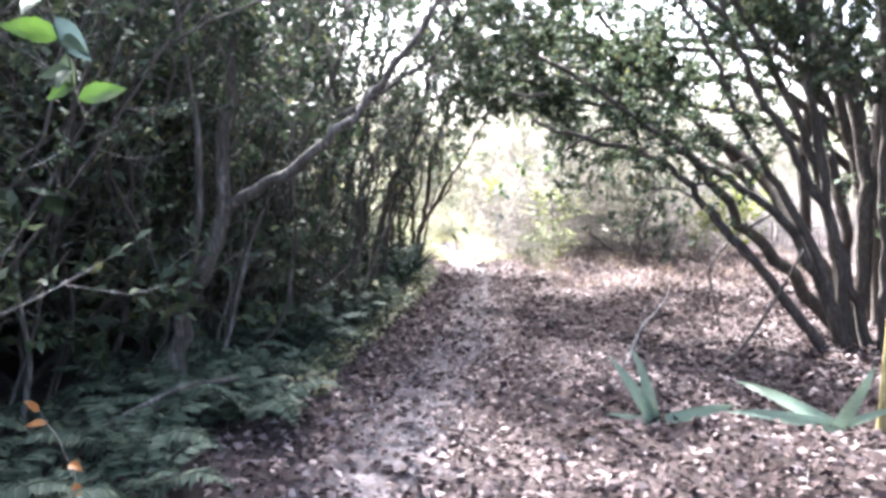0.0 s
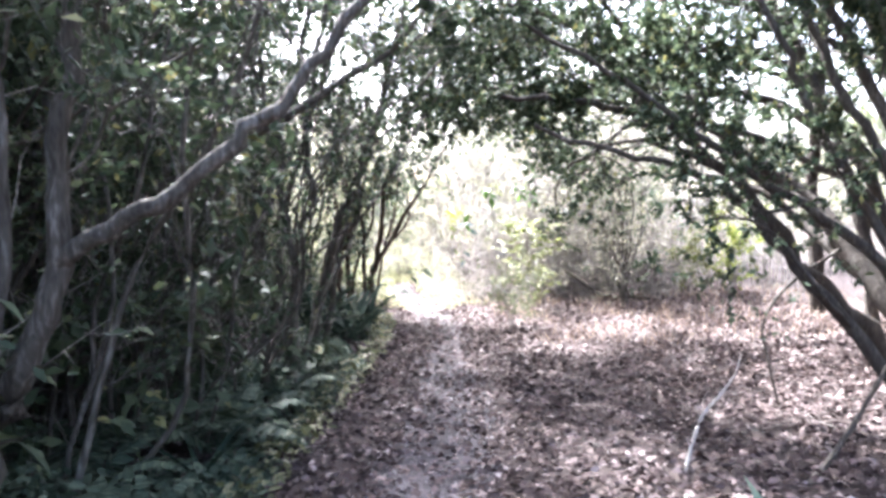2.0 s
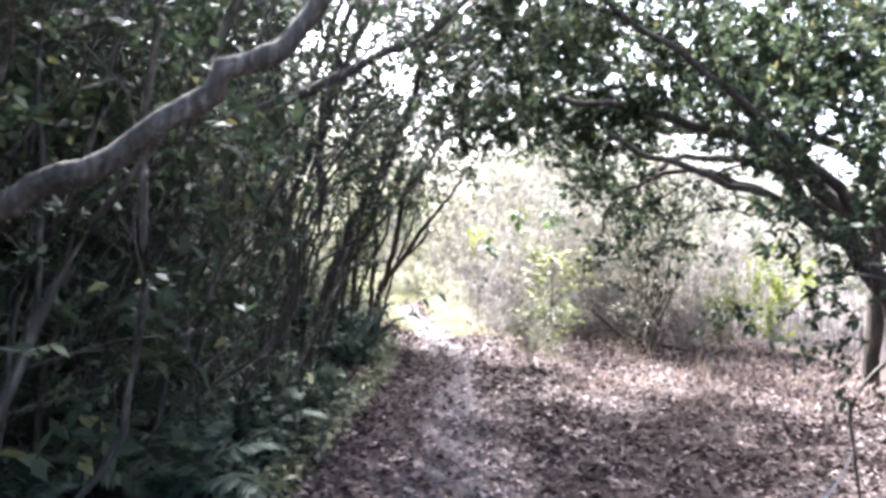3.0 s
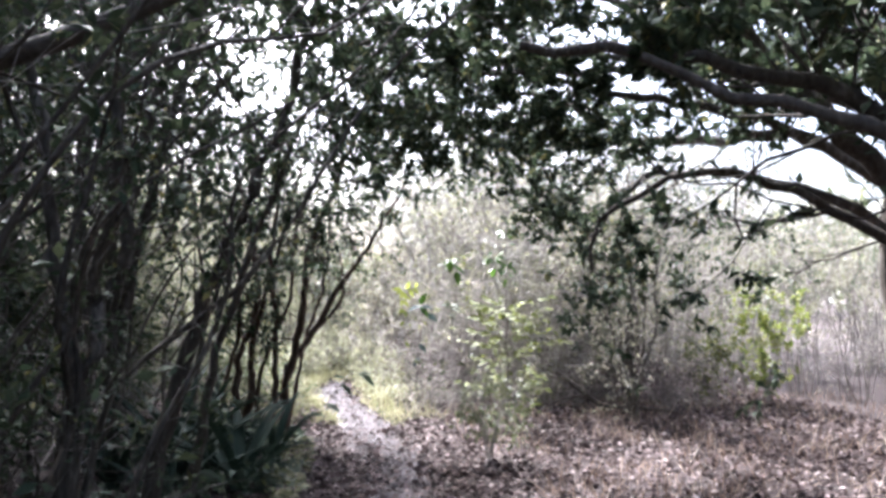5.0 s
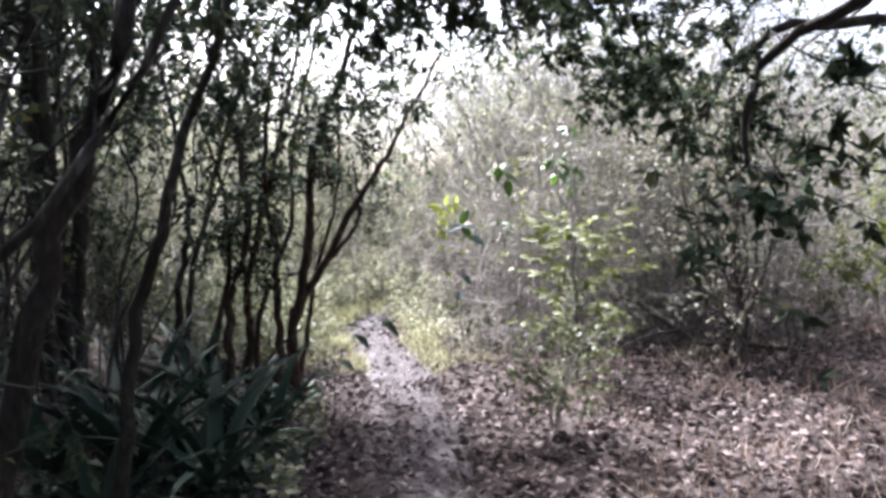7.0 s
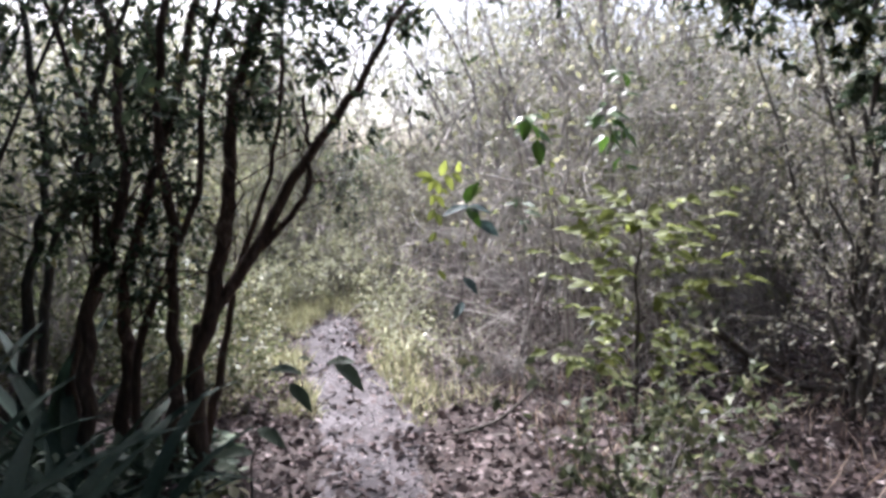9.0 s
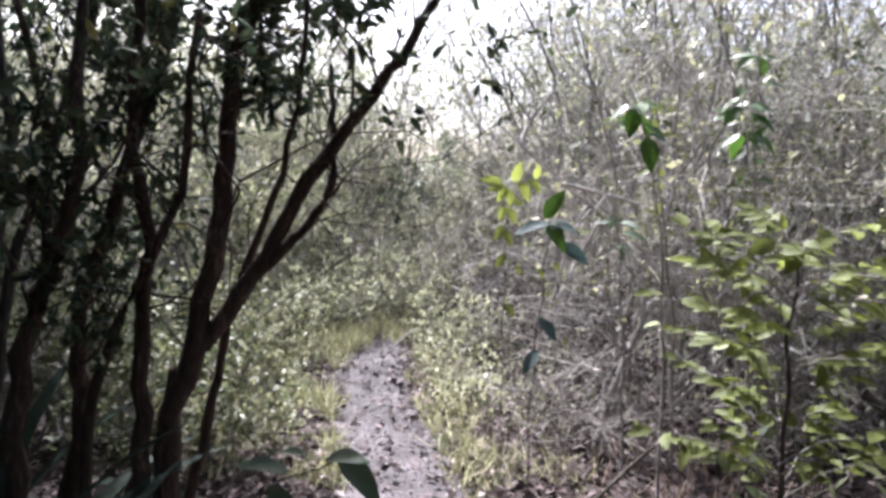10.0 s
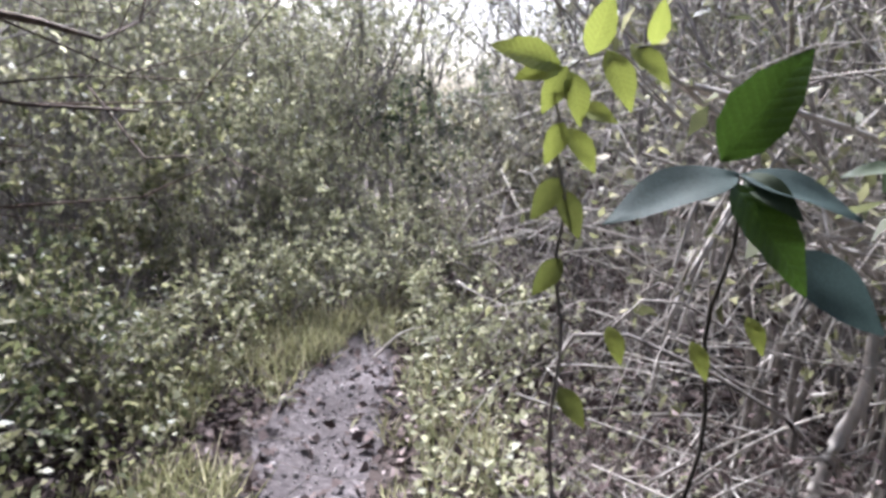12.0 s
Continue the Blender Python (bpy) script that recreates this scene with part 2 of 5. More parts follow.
def plant(name, label, category, group, stems, rng, bark, leaf, level=2, branch=0.9, n_branch=10, from_z=0.4, per=10, size=0.06, up=0.1,
          wig=0.22, kids=(4, 6), sides=8, droop=0.2, spread=0.9, aim=(0, 0, 0), twig=None, crown="crown", aspect=0.45, keep=None, rough=0.07, twig_r=0.2, simple=True, fine=14, clear=False):
    """A tree or shrub: stems are (points, r0, r1); branches leave the stems above from_z of their length."""
    root = new(name)
    tagged(root, label, category, group)
    lines, ends = [], []
    for pts, r0, r1 in stems:
        line = curve_through(pts, fine + 2 * len(pts))
        line[2:-1] += rng.normal(0, 0.25 * r0, line[2:-1].shape)
        t = Tubes().add(line, r0, r1, sides, rough, rng)
        part("trunk", t.mesh("trunk", bark), root)
        for _ in range(n_branch):
            k = int((from_z + (1 - from_z) * rng.uniform() ** 0.8) * (len(line) - 1))
            k = max(1, k)
            e = unit(line[k] - line[k - 1])
            side = unit(np.cross(e, rng.normal(0, 1, 3)))
            r = (r0 + (r1 - r0) * k / len(line)) * twig_r * rng.uniform(0.7, 1.5)
            grow(rng, line[k], e * 0.6 + side * spread + np.array(aim), branch * rng.uniform(0.5, 1.3), max(r, 0.003), level, lines, ends, up, wig, kids, 6, spread)
    if clear:
        lines = [k for k in lines if not walkway(k[0]).any()]
        ends = [k for k in ends if not walkway(k).any()]
    if lines:
        t = Tubes()
        for pts, r0, r1 in lines:
            t.add(pts if r0 > 0.009 else pts[[0, len(pts) // 3, 2 * len(pts) // 3, -1]] if r0 > 0.0045 else pts[[0, len(pts) // 2, -1]], r0, r1, 4 if r0 > 0.009 else 3)
        tagged(part("branchwork", t.mesh("branchwork", twig or bark), root), kind="stuff")
    if leaf and ends:
        p, d = leaves_on(rng, ends, per, droop, keep or (lambda p: np.ones(len(p), bool)))
        nrm = unit(rng.normal(0, 0.7, p.shape) + [0, 0, 0.8])
        ln = size * rng.uniform(0.6, 1.3, len(p))
        tagged(part(crown, leaf_mesh("crown", p, d, nrm, ln, ln * aspect, leaf, rng, simple=simple), root), kind="stuff")
    return root


def walkway(p):
    """Which points hang in the space kept open by walkers along the path."""
    return (np.abs(p[:, 0] - np.interp(p[:, 1], [0, 5, 6, 8, 10, 12], [-0.1, 0.05, 0.25, 0.42, 0.6, 0.75])) < 0.75) & (p[:, 2] < 2.35) & (p[:, 1] < 12.6)


def place(proto, spots):
    """The first spot takes the plant itself, the others copies: x, y, turn, scale, lean about x, lean about y."""
    for k, (x, y, turn, scale, lx, ly) in enumerate(spots):
        m = pose(x, y, ground_z(x, y) - 0.02, lx, ly, turn) @ Matrix.Scale(scale, 4)
        if k:
            copy_thing(proto, m)
        else:
            first = m
    proto.matrix_basis = first


# ---------------------------------------------------------------- ground
def ground_z(x, y):
    base = float(np.interp(y, [8, 13.7, 16.3, 25, 60], [0, 0.1, 0.22, 0.4, 0.5]))
    far = min(1.0, abs(x - path_x(y)) / 1.2)
    return base + far * (0.05 * noise.noise((x * 0.8, y * 0.8, 3.1)) + 0.02 * noise.noise((x * 3, y * 3, 7.7)))


PATH_LINE = [(-40, 0.0, 0.9), (0, -0.2, 0.9), (3.6, -0.45, 0.9), (4.9, -0.23, 0.8), (7, 0.22, 0.8), (9.3, 0.4, 0.68), (10.3, 0.52, 0.55), (11.2, 0.68, 0.6),
             (13.0, 0.46, 0.66), (15, 0.1, 0.68), (16.8, 0.05, 0.42), (18.2, -0.06, 0.42), (22, -0.8, 0.4), (40, -6, 0.4)]


def path_x(y):
    return float(np.interp(y, [a for a, _, _ in PATH_LINE], [b for _, b, _ in PATH_LINE]))


def path_w(y):
    return float(np.interp(y, [a for a, _, _ in PATH_LINE], [c for _, _, c in PATH_LINE]))


def ground_sheet():
    xs = np.concatenate([np.linspace(-400, -30, 8), np.linspace(-25, -8, 10), np.arange(-7, 9, 0.16), np.linspace(9.5, 28, 12), np.linspace(40, 400, 8)])
    ys = np.concatenate([np.linspace(-400, -30, 8), np.linspace(-25, -4, 12), np.arange(-3, 22, 0.16), np.linspace(23, 45, 14), np.linspace(60, 600, 8)])
    v = np.array([(x, y, ground_z(x, y)) for y in ys for x in xs])
    i = (np.arange(len(ys) - 1)[:, None] * len(xs) + np.arange(len(xs) - 1)[None]).ravel()
    q = np.stack([i, i + 1, i + 1 + len(xs), i + len(xs)], -1)
    ob = new("ground", raw_mesh("ground", v, q, M_SOIL, smooth=True))
    tagged(ob, "brown woodland soil under fallen leaves", "ground", kind="structure")


def path_strip():
    ys = np.arange(-3, 24, 0.12)
    cols = np.linspace(-1, 1, 13)
    v = []
    for y in ys:
        c, w = path_x(y), path_w(y) / 2
        for k in cols:
            ragged = 0.95 + 0.42 * noise.noise((y * 1.7, 5 + 4 * np.sign(k), 0.3)) + 0.25 * noise.noise((y * 6.5, 9 + 4 * np.sign(k), 0.3))
            x = c + k * w * ragged
            v.append((x, y, ground_z(x, y) + 0.012 * (1 - abs(k) ** 4) - 0.006 * (1 - k * k) + 0.006 * noise.noise((x * 6, y * 6, 1)) - 0.02 * (abs(k) > 0.99)))
    n = len(cols)
    i = (np.arange(len(ys) - 1)[:, None] * n + np.arange(n - 1)[None]).ravel()
    q = np.stack([i, i + 1, i + 1 + n, i + n], -1)
    ob = new("path", raw_mesh("path", v, q, M_PATH, smooth=True))
    tagged(ob, "narrow trodden grey-brown earth footpath through the wood", "path", kind="structure")


ground_sheet()
path_strip()


def on_ground(p):
    return np.array([ground_z(x, y) for x, y in p])


def litter():
    rng = np.random.default_rng(11)
    n = 125000
    y = rng.uniform(-1, 19, n)
    x = rng.uniform(-2.2, 6.2, n)
    far = np.abs(x - np.array([path_x(a) for a in y])) / np.array([path_w(a) for a in y]) * 2
    sparse = np.clip(np.where(y < 8.5, 0.62, 0.5) + 0.7 * (far - 0.4) / 0.5, np.where(y < 8.5, 0.52, 0.42), 1) * np.where(x < -1.2, 0.55, 1) * np.where(y > 17, 0.6, 1) * np.where((y > 12.8) & (far < 0.9), 0.4, 1)
    ok = rng.uniform(0, 1, n) < sparse
    x, y = x[ok], y[ok]
    n = len(x)
    z = on_ground(np.stack([x, y], 1)) + 0.01 + 0.045 * rng.uniform(0, 1, n) ** 2
    a = rng.uniform(0, 2 * np.pi, n)
    d = np.stack([np.cos(a), np.sin(a), rng.normal(0, 0.25, n)], 1)
    nrm = unit(rng.normal(0, 0.55, (n, 3)) + [0, 0, 1])
    ln = rng.uniform(0.025, 0.08, n)
    ob = new("leaf_litter", leaf_mesh("leaf_litter", np.stack([x, y, z], 1), d, nrm, ln, ln * rng.uniform(0.45, 0.75, n), M_LITTER, rng, 0.25, 0.3, simple=True))
    tagged(ob, "carpet of dry brown fallen leaves on the ground", "fallen leaves", kind="stuff")
    t = Tubes()
    for _ in range(500):
        px, py = rng.uniform(-2.5, 6), rng.uniform(1, 17)
        if abs(px - path_x(py)) < path_w(py) * 0.4:
            continue
        ang, ln = rng.uniform(0, 6.3), rng.uniform(0.08, 0.4)
        e = np.array([math.cos(ang), math.sin(ang), 0])
        p0 = np.array([px, py, ground_z(px, py) + 0.025])
        t.add(curve_through([p0, p0 + e * ln / 2 + rng.normal(0, 0.02, 3), p0 + e * ln], 5), 0.004, 0.002, 4)
    ob = new("fallen_twigs", t.mesh("fallen_twigs", M_TWIG))
    tagged(ob, "thin dry grey twigs scattered over fallen leaves", "twigs", kind="stuff")


litter()

def path_stones():
    """Small stones and crumbs of earth pressed into the footpath."""
    rng = np.random.default_rng(12)
    n = 5200
    y = rng.uniform(4, 18.4, n)
    x = np.array([path_x(a) + path_w(a) * 0.52 * b for a, b in zip(y, rng.uniform(-1, 1, n))])
    z = on_ground(np.stack([x, y], 1)) + 0.008
    r = rng.uniform(0.004, 0.011, n) * np.where(rng.uniform(0, 1, n) < 0.06, 2.0, 1.0)
    ang = rng.uniform(0, 6.3, (n, 1)) + np.arange(4) * math.pi / 2
    rim = np.stack([np.cos(ang), np.sin(ang) * rng.uniform(0.6, 1, (n, 1)), np.zeros((n, 4))], -1) * (r[:, None, None] * rng.uniform(0.8, 1.25, (n, 4, 1)))
    c = np.stack([x, y, z], 1)[:, None]
    top = rim * 0.55 + np.array([0, 0, 0.75]) * r[:, None, None]
    v = np.concatenate([c + rim - [0, 0, 0.006], c + top], 1)
    q = np.array([(0, 1, 5, 4), (1, 2, 6, 5), (2, 3, 7, 6), (3, 0, 4, 7), (4, 5, 6, 7)])
    ob = new("path_stones", raw_mesh("path_stones", v.reshape(-1, 3), (np.arange(n)[:, None, None] * 8 + q).reshape(-1, 4), M_STONE))
    tagged(ob, "small grey stones and crumbs of earth on the footpath", "stones", kind="stuff")


M_STONE = leafy("path_stone", [(0, (0.045, 0.04, 0.04)), (0.6, (0.12, 0.108, 0.108)), (1, (0.3, 0.28, 0.275))], 0.85, 0.0, 0.2)
path_stones()

# ---------------------------------------------------------------- wood beside and behind the path: thicket of thin leaning trunks
def thicket():
    protos = []
    for k in range(7):
        rng = np.random.default_rng(100 + k)
        stems = []
        for _ in range(int(rng.integers(2, 5))):
            bx, by, lean = rng.uniform(-0.25, 0.25), rng.uniform(-0.2, 0.2), rng.uniform(0.05, 0.55)
            h = rng.uniform(2.8, 4.6)
            pts = [(bx, by, 0)]
            for f in (0.15, 0.32, 0.5, 0.68, 0.85, 1.0):
                pts.append((bx + lean * h * f * (0.6 + 0.6 * f) + rng.normal(0, 0.1), by + rng.normal(0, 0.13), h * f))
            stems.append((pts, rng.uniform(0.011, 0.03), 0.006))
        protos.append(plant("sapling_tree", "slender leaning grey-barked sapling with dark evergreen leaves", "tree", "thicket of leaning saplings", stems, rng,
                            M_BARK if k % 2 else M_BARK_DARK, M_LEAF_DARK, level=1, branch=0.65, n_branch=10, from_z=0.12, per=8, size=0.055, kids=(3, 5), sides=5, up=0.08,
                            twig=M_TWIG if k % 3 == 0 else None, twig_r=0.3, fine=8))
    rng = np.random.default_rng(7)
    spots = [[] for _ in protos]
    edge = lambda y: float(np.interp(y, [0, 5, 7, 8.4, 10, 12.6, 13.4, 16], [-1.95, -1.6, -1.35, -1.05, -0.8, -0.95, -2.7, -3.4]))
    k = 0
    for row in range(5):
        y = 0.8 + 0.3 * rng.uniform()
        while y < 16.0:
            x = edge(y) - row * 0.5 - rng.uniform(0, 0.4)
            if not (row == 0 and y < 5.6) and not (row == 1 and 3.4 < y < 5.4) and not (row > 2 and k % 2) and not (y > 9.8 and row < 3 and k % 3) and not (row == 0 and 8.6 < y < 12):
                spots[k % 7].append((x, y, rng.normal(0, 28), rng.uniform(0.85, 1.2) * (0.82 if y > 6.5 else 1.0), rng.normal(0, 6), rng.normal(2, 6)))
            k += 1
            y += rng.uniform(0.4, 0.8)
    for p, s in zip(protos, spots):
        place(p, s)


thicket()


def understory():
    """Dark leafy shrubs that close the wood at knee to head height."""
    protos = []
    for k in range(3):
        rng = np.random.default_rng(200 + k)
        stems = [([(0, 0, 0), (rng.normal(0, 0.2), rng.normal(0, 0.2), 0.6), (rng.normal(0, 0.45), rng.normal(0, 0.45), rng.uniform(1.2, 1.9))], 0.018, 0.006) for _ in range(5)]
        protos.append(plant("evergreen_shrub", "dense dark evergreen shrub with small glossy leaves", "shrub", "dark shrubs in the wood", stems, rng, M_BARK_DARK, M_LEAF_DARK,
                            level=1, branch=0.6, n_branch=7, from_z=0.1, per=14, size=0.075, kids=(4, 6), sides=4, fine=4))
    rng = np.random.default_rng(17)
    spots = [[] for _ in protos]
    for k in range(26):
        y = rng.uniform(0.5, 13)
        x = -rng.uniform(2.6, 5.5)
        spots[k % 3].append((x, y, rng.uniform(0, 360), rng.uniform(0.8, 1.5), 0, 0))
    for k in range(6):
        spots[k % 3].append((rng.uniform(4.8, 7), rng.uniform(-1, 4), rng.uniform(0, 360), rng.uniform(1.2, 2.0), 0, 0))
        spots[k % 3].append((rng.choice([-1, 1]) * rng.uniform(1.8, 5), rng.uniform(-7, -2), rng.uniform(0, 360), rng.uniform(1.3, 2.2), 0, 0))
    for k in range(5):
        spots[k % 3].append((-rng.uniform(2.7, 3.7), 5.5 + 0.75 * k, rng.uniform(0, 360), rng.uniform(1.7, 2.1), 0, 0))
    for k, (x, y) in enumerate(((-3.0, 7.6), (-3.9, 8.3), (-3.1, 9.2), (-4.2, 9.9), (-3.3, 10.6), (-4.9, 8.9))):
        spots[k % 3].append((x, y, 70.0 * k, 2.1 + 0.1 * (k % 3), 0, 0))
    # Unseen shrubs added on the right to hold side light off the ground.
    for k in range(12):
        spots[k % 3].append((rng.uniform(5.4, 7.6), rng.uniform(0.5, 7.5), rng.uniform(0, 360), rng.uniform(1.3, 1.9), 0, 0))
    for k in range(56):
        spots[k % 3].append((-rng.uniform(4.6, 9.5), rng.uniform(3.5, 16.5), rng.uniform(0, 360), rng.uniform(2.0, 2.9), 0, 0))
    for k in range(22):
        spots[k % 3].append((rng.uniform(7.6, 11.5), rng.uniform(-3, 11), rng.uniform(0, 360), rng.uniform(1.8, 2.6), 0, 0))
    for p, s in zip(protos, spots):
        place(p, s)


understory()


def canopy_trees():
    """Tall trees whose crowns roof the path."""
    protos = []
    for k in range(3):
        rng = np.random.default_rng(300 + k)
        stems = []
        for _ in range(2):
            a = rng.uniform(0, 6.3)
            stems.append(([(0, 0, 0), (0.1 * math.cos(a), 0.1 * math.sin(a), 1.2), (0.5 * math.cos(a), 0.5 * math.sin(a), 2.6), (1.1 * math.cos(a), 1.1 * math.sin(a), 4.2), (1.5 * math.cos(a), 1.5 * math.sin(a), 5.6)], 0.085, 0.025))
        protos.append(plant("woodland_tree", "tall dark-barked evergreen tree with a dense crown", "tree", "tall trees of the wood", stems, rng, M_BARK_DARK, M_LEAF_DARK,
                            level=2, branch=1.6, n_branch=10, from_z=0.48, per=13, size=0.085, kids=(4, 5), twig_r=0.3))
    spots = [[(-4.6, 2.9, 20, 1.0, 0, 0), (-4.2, 9.0, 130, 1.05, 0, 0), (3.9, 1.6, 60, 1.0, 0, 0), (-4.6, 12.0, 240, 1.1, 0, 0), (5.4, 6.2, 95, 1.05, 0, 0), (6.2, 8.4, 200, 1.0, 0, 0), (-2.0, 12.2, 80, 0.9, 0, 0), (-3.3, 13.6, 300, 1.0, 0, 0)],
             [(-3.4, 6.2, 200, 1.0, 0, 0), (2.6, -1.8, 10, 1.0, 0, 0), (4.6, 7.6, 20, 1.0, 0, 0), (-2.6, 10.6, 120, 0.9, 0, 0)],
             [(4.9, 4.0, 150, 1.05, 0, 0), (-1.6, -4, 260, 1.0, 0, 0), (5.9, 10.4, 250, 1.0, 0, 0)]]
    for p, s in zip(protos, spots):
        place(p, s)


canopy_trees()


def shade_trees():
    """High crowns, mostly out of view, added to shade the path and clearing."""
    protos = []
    for k in range(2):
        rng = np.random.default_rng(330 + k)
        stems = [([(0, 0, 0), (0.05, 0.1, 1.8), (0.15, 0.0, 3.4), (0.3, 0.1, 4.6)], 0.1, 0.06)]
        for a in np.arange(0, 6.28, 0.9) + 0.3 * k:
            o, z = rng.uniform(1.7, 2.8), rng.uniform(5.0, 6.4)
            stems.append(([(0.2, 0.05, 3.9 + 0.6 * rng.uniform()), (0.2 + 0.5 * o * math.cos(a), 0.5 * o * math.sin(a), 4.9), (0.2 + o * math.cos(a), o * math.sin(a), z)], 0.04, 0.012))
        protos.append(plant("shade_tree", "tall evergreen tree added for the shade of its high spreading crown", "tree", "tall trees of the wood", stems, rng, M_BARK_DARK, M_LEAF_DARK,
                            level=1, branch=1.3, n_branch=9, from_z=0.45, per=22, size=0.12, kids=(4, 6), twig_r=0.35, sides=6, aspect=0.5, fine=8))
    place(protos[0], [(5.8, 11.4, 20, 1.05, 0, 0), (3.0, 2.9, 80, 1.0, 0, 0), (-4.9, 4.6, 0, 1.0, 0, 0), (-3.1, 9.0, 70, 1.0, 0, 0), (-5.4, 6.4, 140, 1.0, 0, 0), (-5.6, 11.2, 250, 1.0, 0, 0), (-3.6, 15.0, 30, 0.95, 0, 0), (-2.7, 13.2, 300, 0.9, 0, 0), (4.7, 2.4, 200, 1.05, 0, 0), (4.9, 7.4, 150, 1.2, 0, 0),])
    place(protos[1], [(-5.0, 8.8, 10, 0.95, 0, 0), (-4.6, 13.2, 75, 1.0, 0, 0), (4.5, 7.3, 100, 1.0, 0, 0), (2.8, -1.0, 300, 1.1, 0, 0), (6.0, 9.9, 30, 1.0, 0, 0)])


shade_trees()


# ---------------------------------------------------------------- the named trees
def forked_tree():
    rng = np.random.default_rng(21)
    stems = [([(-1.98, 4.95, -0.03), (-1.86, 5.0, 0.45), (-1.68, 5.03, 0.95), (-1.54, 5.05, 1.41), (-1.5, 5.05, 2.0), (-1.38, 5.05, 2.7), (-1.15, 5.1, 3.9)], 0.075, 0.03),
             ([(-1.55, 5.04, 1.36), (-1.25, 5.0, 1.53), (-0.98, 4.98, 1.68), (-0.75, 4.97, 1.87), (-0.6, 4.98, 2.0), (-0.47, 5.0, 2.17), (-0.24, 5.02, 2.44), (0.02, 5.1, 2.85), (0.3, 5.2, 3.6)], 0.042, 0.018),
             ([(-1.9, 4.98, 0.3), (-1.78, 4.85, 0.75), (-1.65, 4.8, 1.2), (-1.62, 4.8, 1.9), (-1.8, 4.9, 3.2)], 0.035, 0.015)]
    plant("forked_tree", "old forked grey tree with a long bough reaching over the path", "tree", "", stems, rng, M_BARK, M_LEAF_DARK,
          level=2, branch=0.8, n_branch=7, from_z=0.55, per=8, size=0.06)


def leaning_trees():
    rng = np.random.default_rng(22)
    plant("leaning_tree", "dark tree with crooked stems leaning over the path edge", "tree", "leaning trees at the path edge",
          [([(-2.6, 6.5, -0.03), (-2.4, 6.6, 0.7), (-2.2, 6.7, 1.36), (-1.58, 7.0, 1.81), (-0.87, 7.3, 2.29), (-0.15, 7.65, 2.79), (0.3, 7.9, 3.4)], 0.06, 0.018),
           ([(-2.5, 6.6, 0.2), (-2.5, 6.7, 1.4), (-2.2, 6.8, 2.8), (-2.0, 6.9, 4.0)], 0.05, 0.02)], rng, M_BARK_DARK, M_LEAF_DARK, level=2, branch=0.8, n_branch=8, from_z=0.5, per=4, size=0.06)
    rng = np.random.default_rng(23)
    plant("leaning_tree", "pale forked trunk with dark leaning stems beside the path", "tree", "leaning trees at the path edge",
          [([(-1.02, 8.0, -0.03), (-0.99, 8.0, 0.5), (-0.95, 8.0, 0.95), (-0.9, 8.0, 1.35), (-0.78, 8.02, 1.75), (-0.82, 8.0, 2.3), (-0.6, 8.0, 3.4)], 0.05, 0.02),
           ([(-0.95, 8.0, 1.2), (-1.02, 7.98, 1.6), (-1.1, 7.95, 2.2), (-1.2, 7.9, 3.2)], 0.035, 0.015)], rng, M_BARK, M_LEAF_DARK, level=2, branch=0.7, n_branch=7, from_z=0.6, per=4, size=0.055)
    rng = np.random.default_rng(24)
    plant("leaning_tree", "dark-barked tree leaning towards the path", "tree", "leaning trees at the path edge",
          [([(-0.98, 9.0, -0.03), (-0.85, 9.0, 0.7), (-0.66, 9.0, 1.4), (-0.4, 9.0, 2.1), (-0.12, 9.1, 2.9), (0.1, 9.2, 3.8)], 0.055, 0.02),
           ([(-1.3, 8.7, -0.03), (-1.2, 8.7, 0.9), (-1.0, 8.7, 2.0), (-0.55, 8.8, 3.4)], 0.05, 0.02),
           ([(-0.9, 9.9, -0.03), (-0.75, 9.9, 0.9), (-0.5, 9.9, 1.8), (-0.1, 10, 2.9)], 0.04, 0.015)], rng, M_BARK_DARK, M_LEAF_DARK, level=2, branch=0.75, n_branch=7, from_z=0.5, per=5, size=0.06)


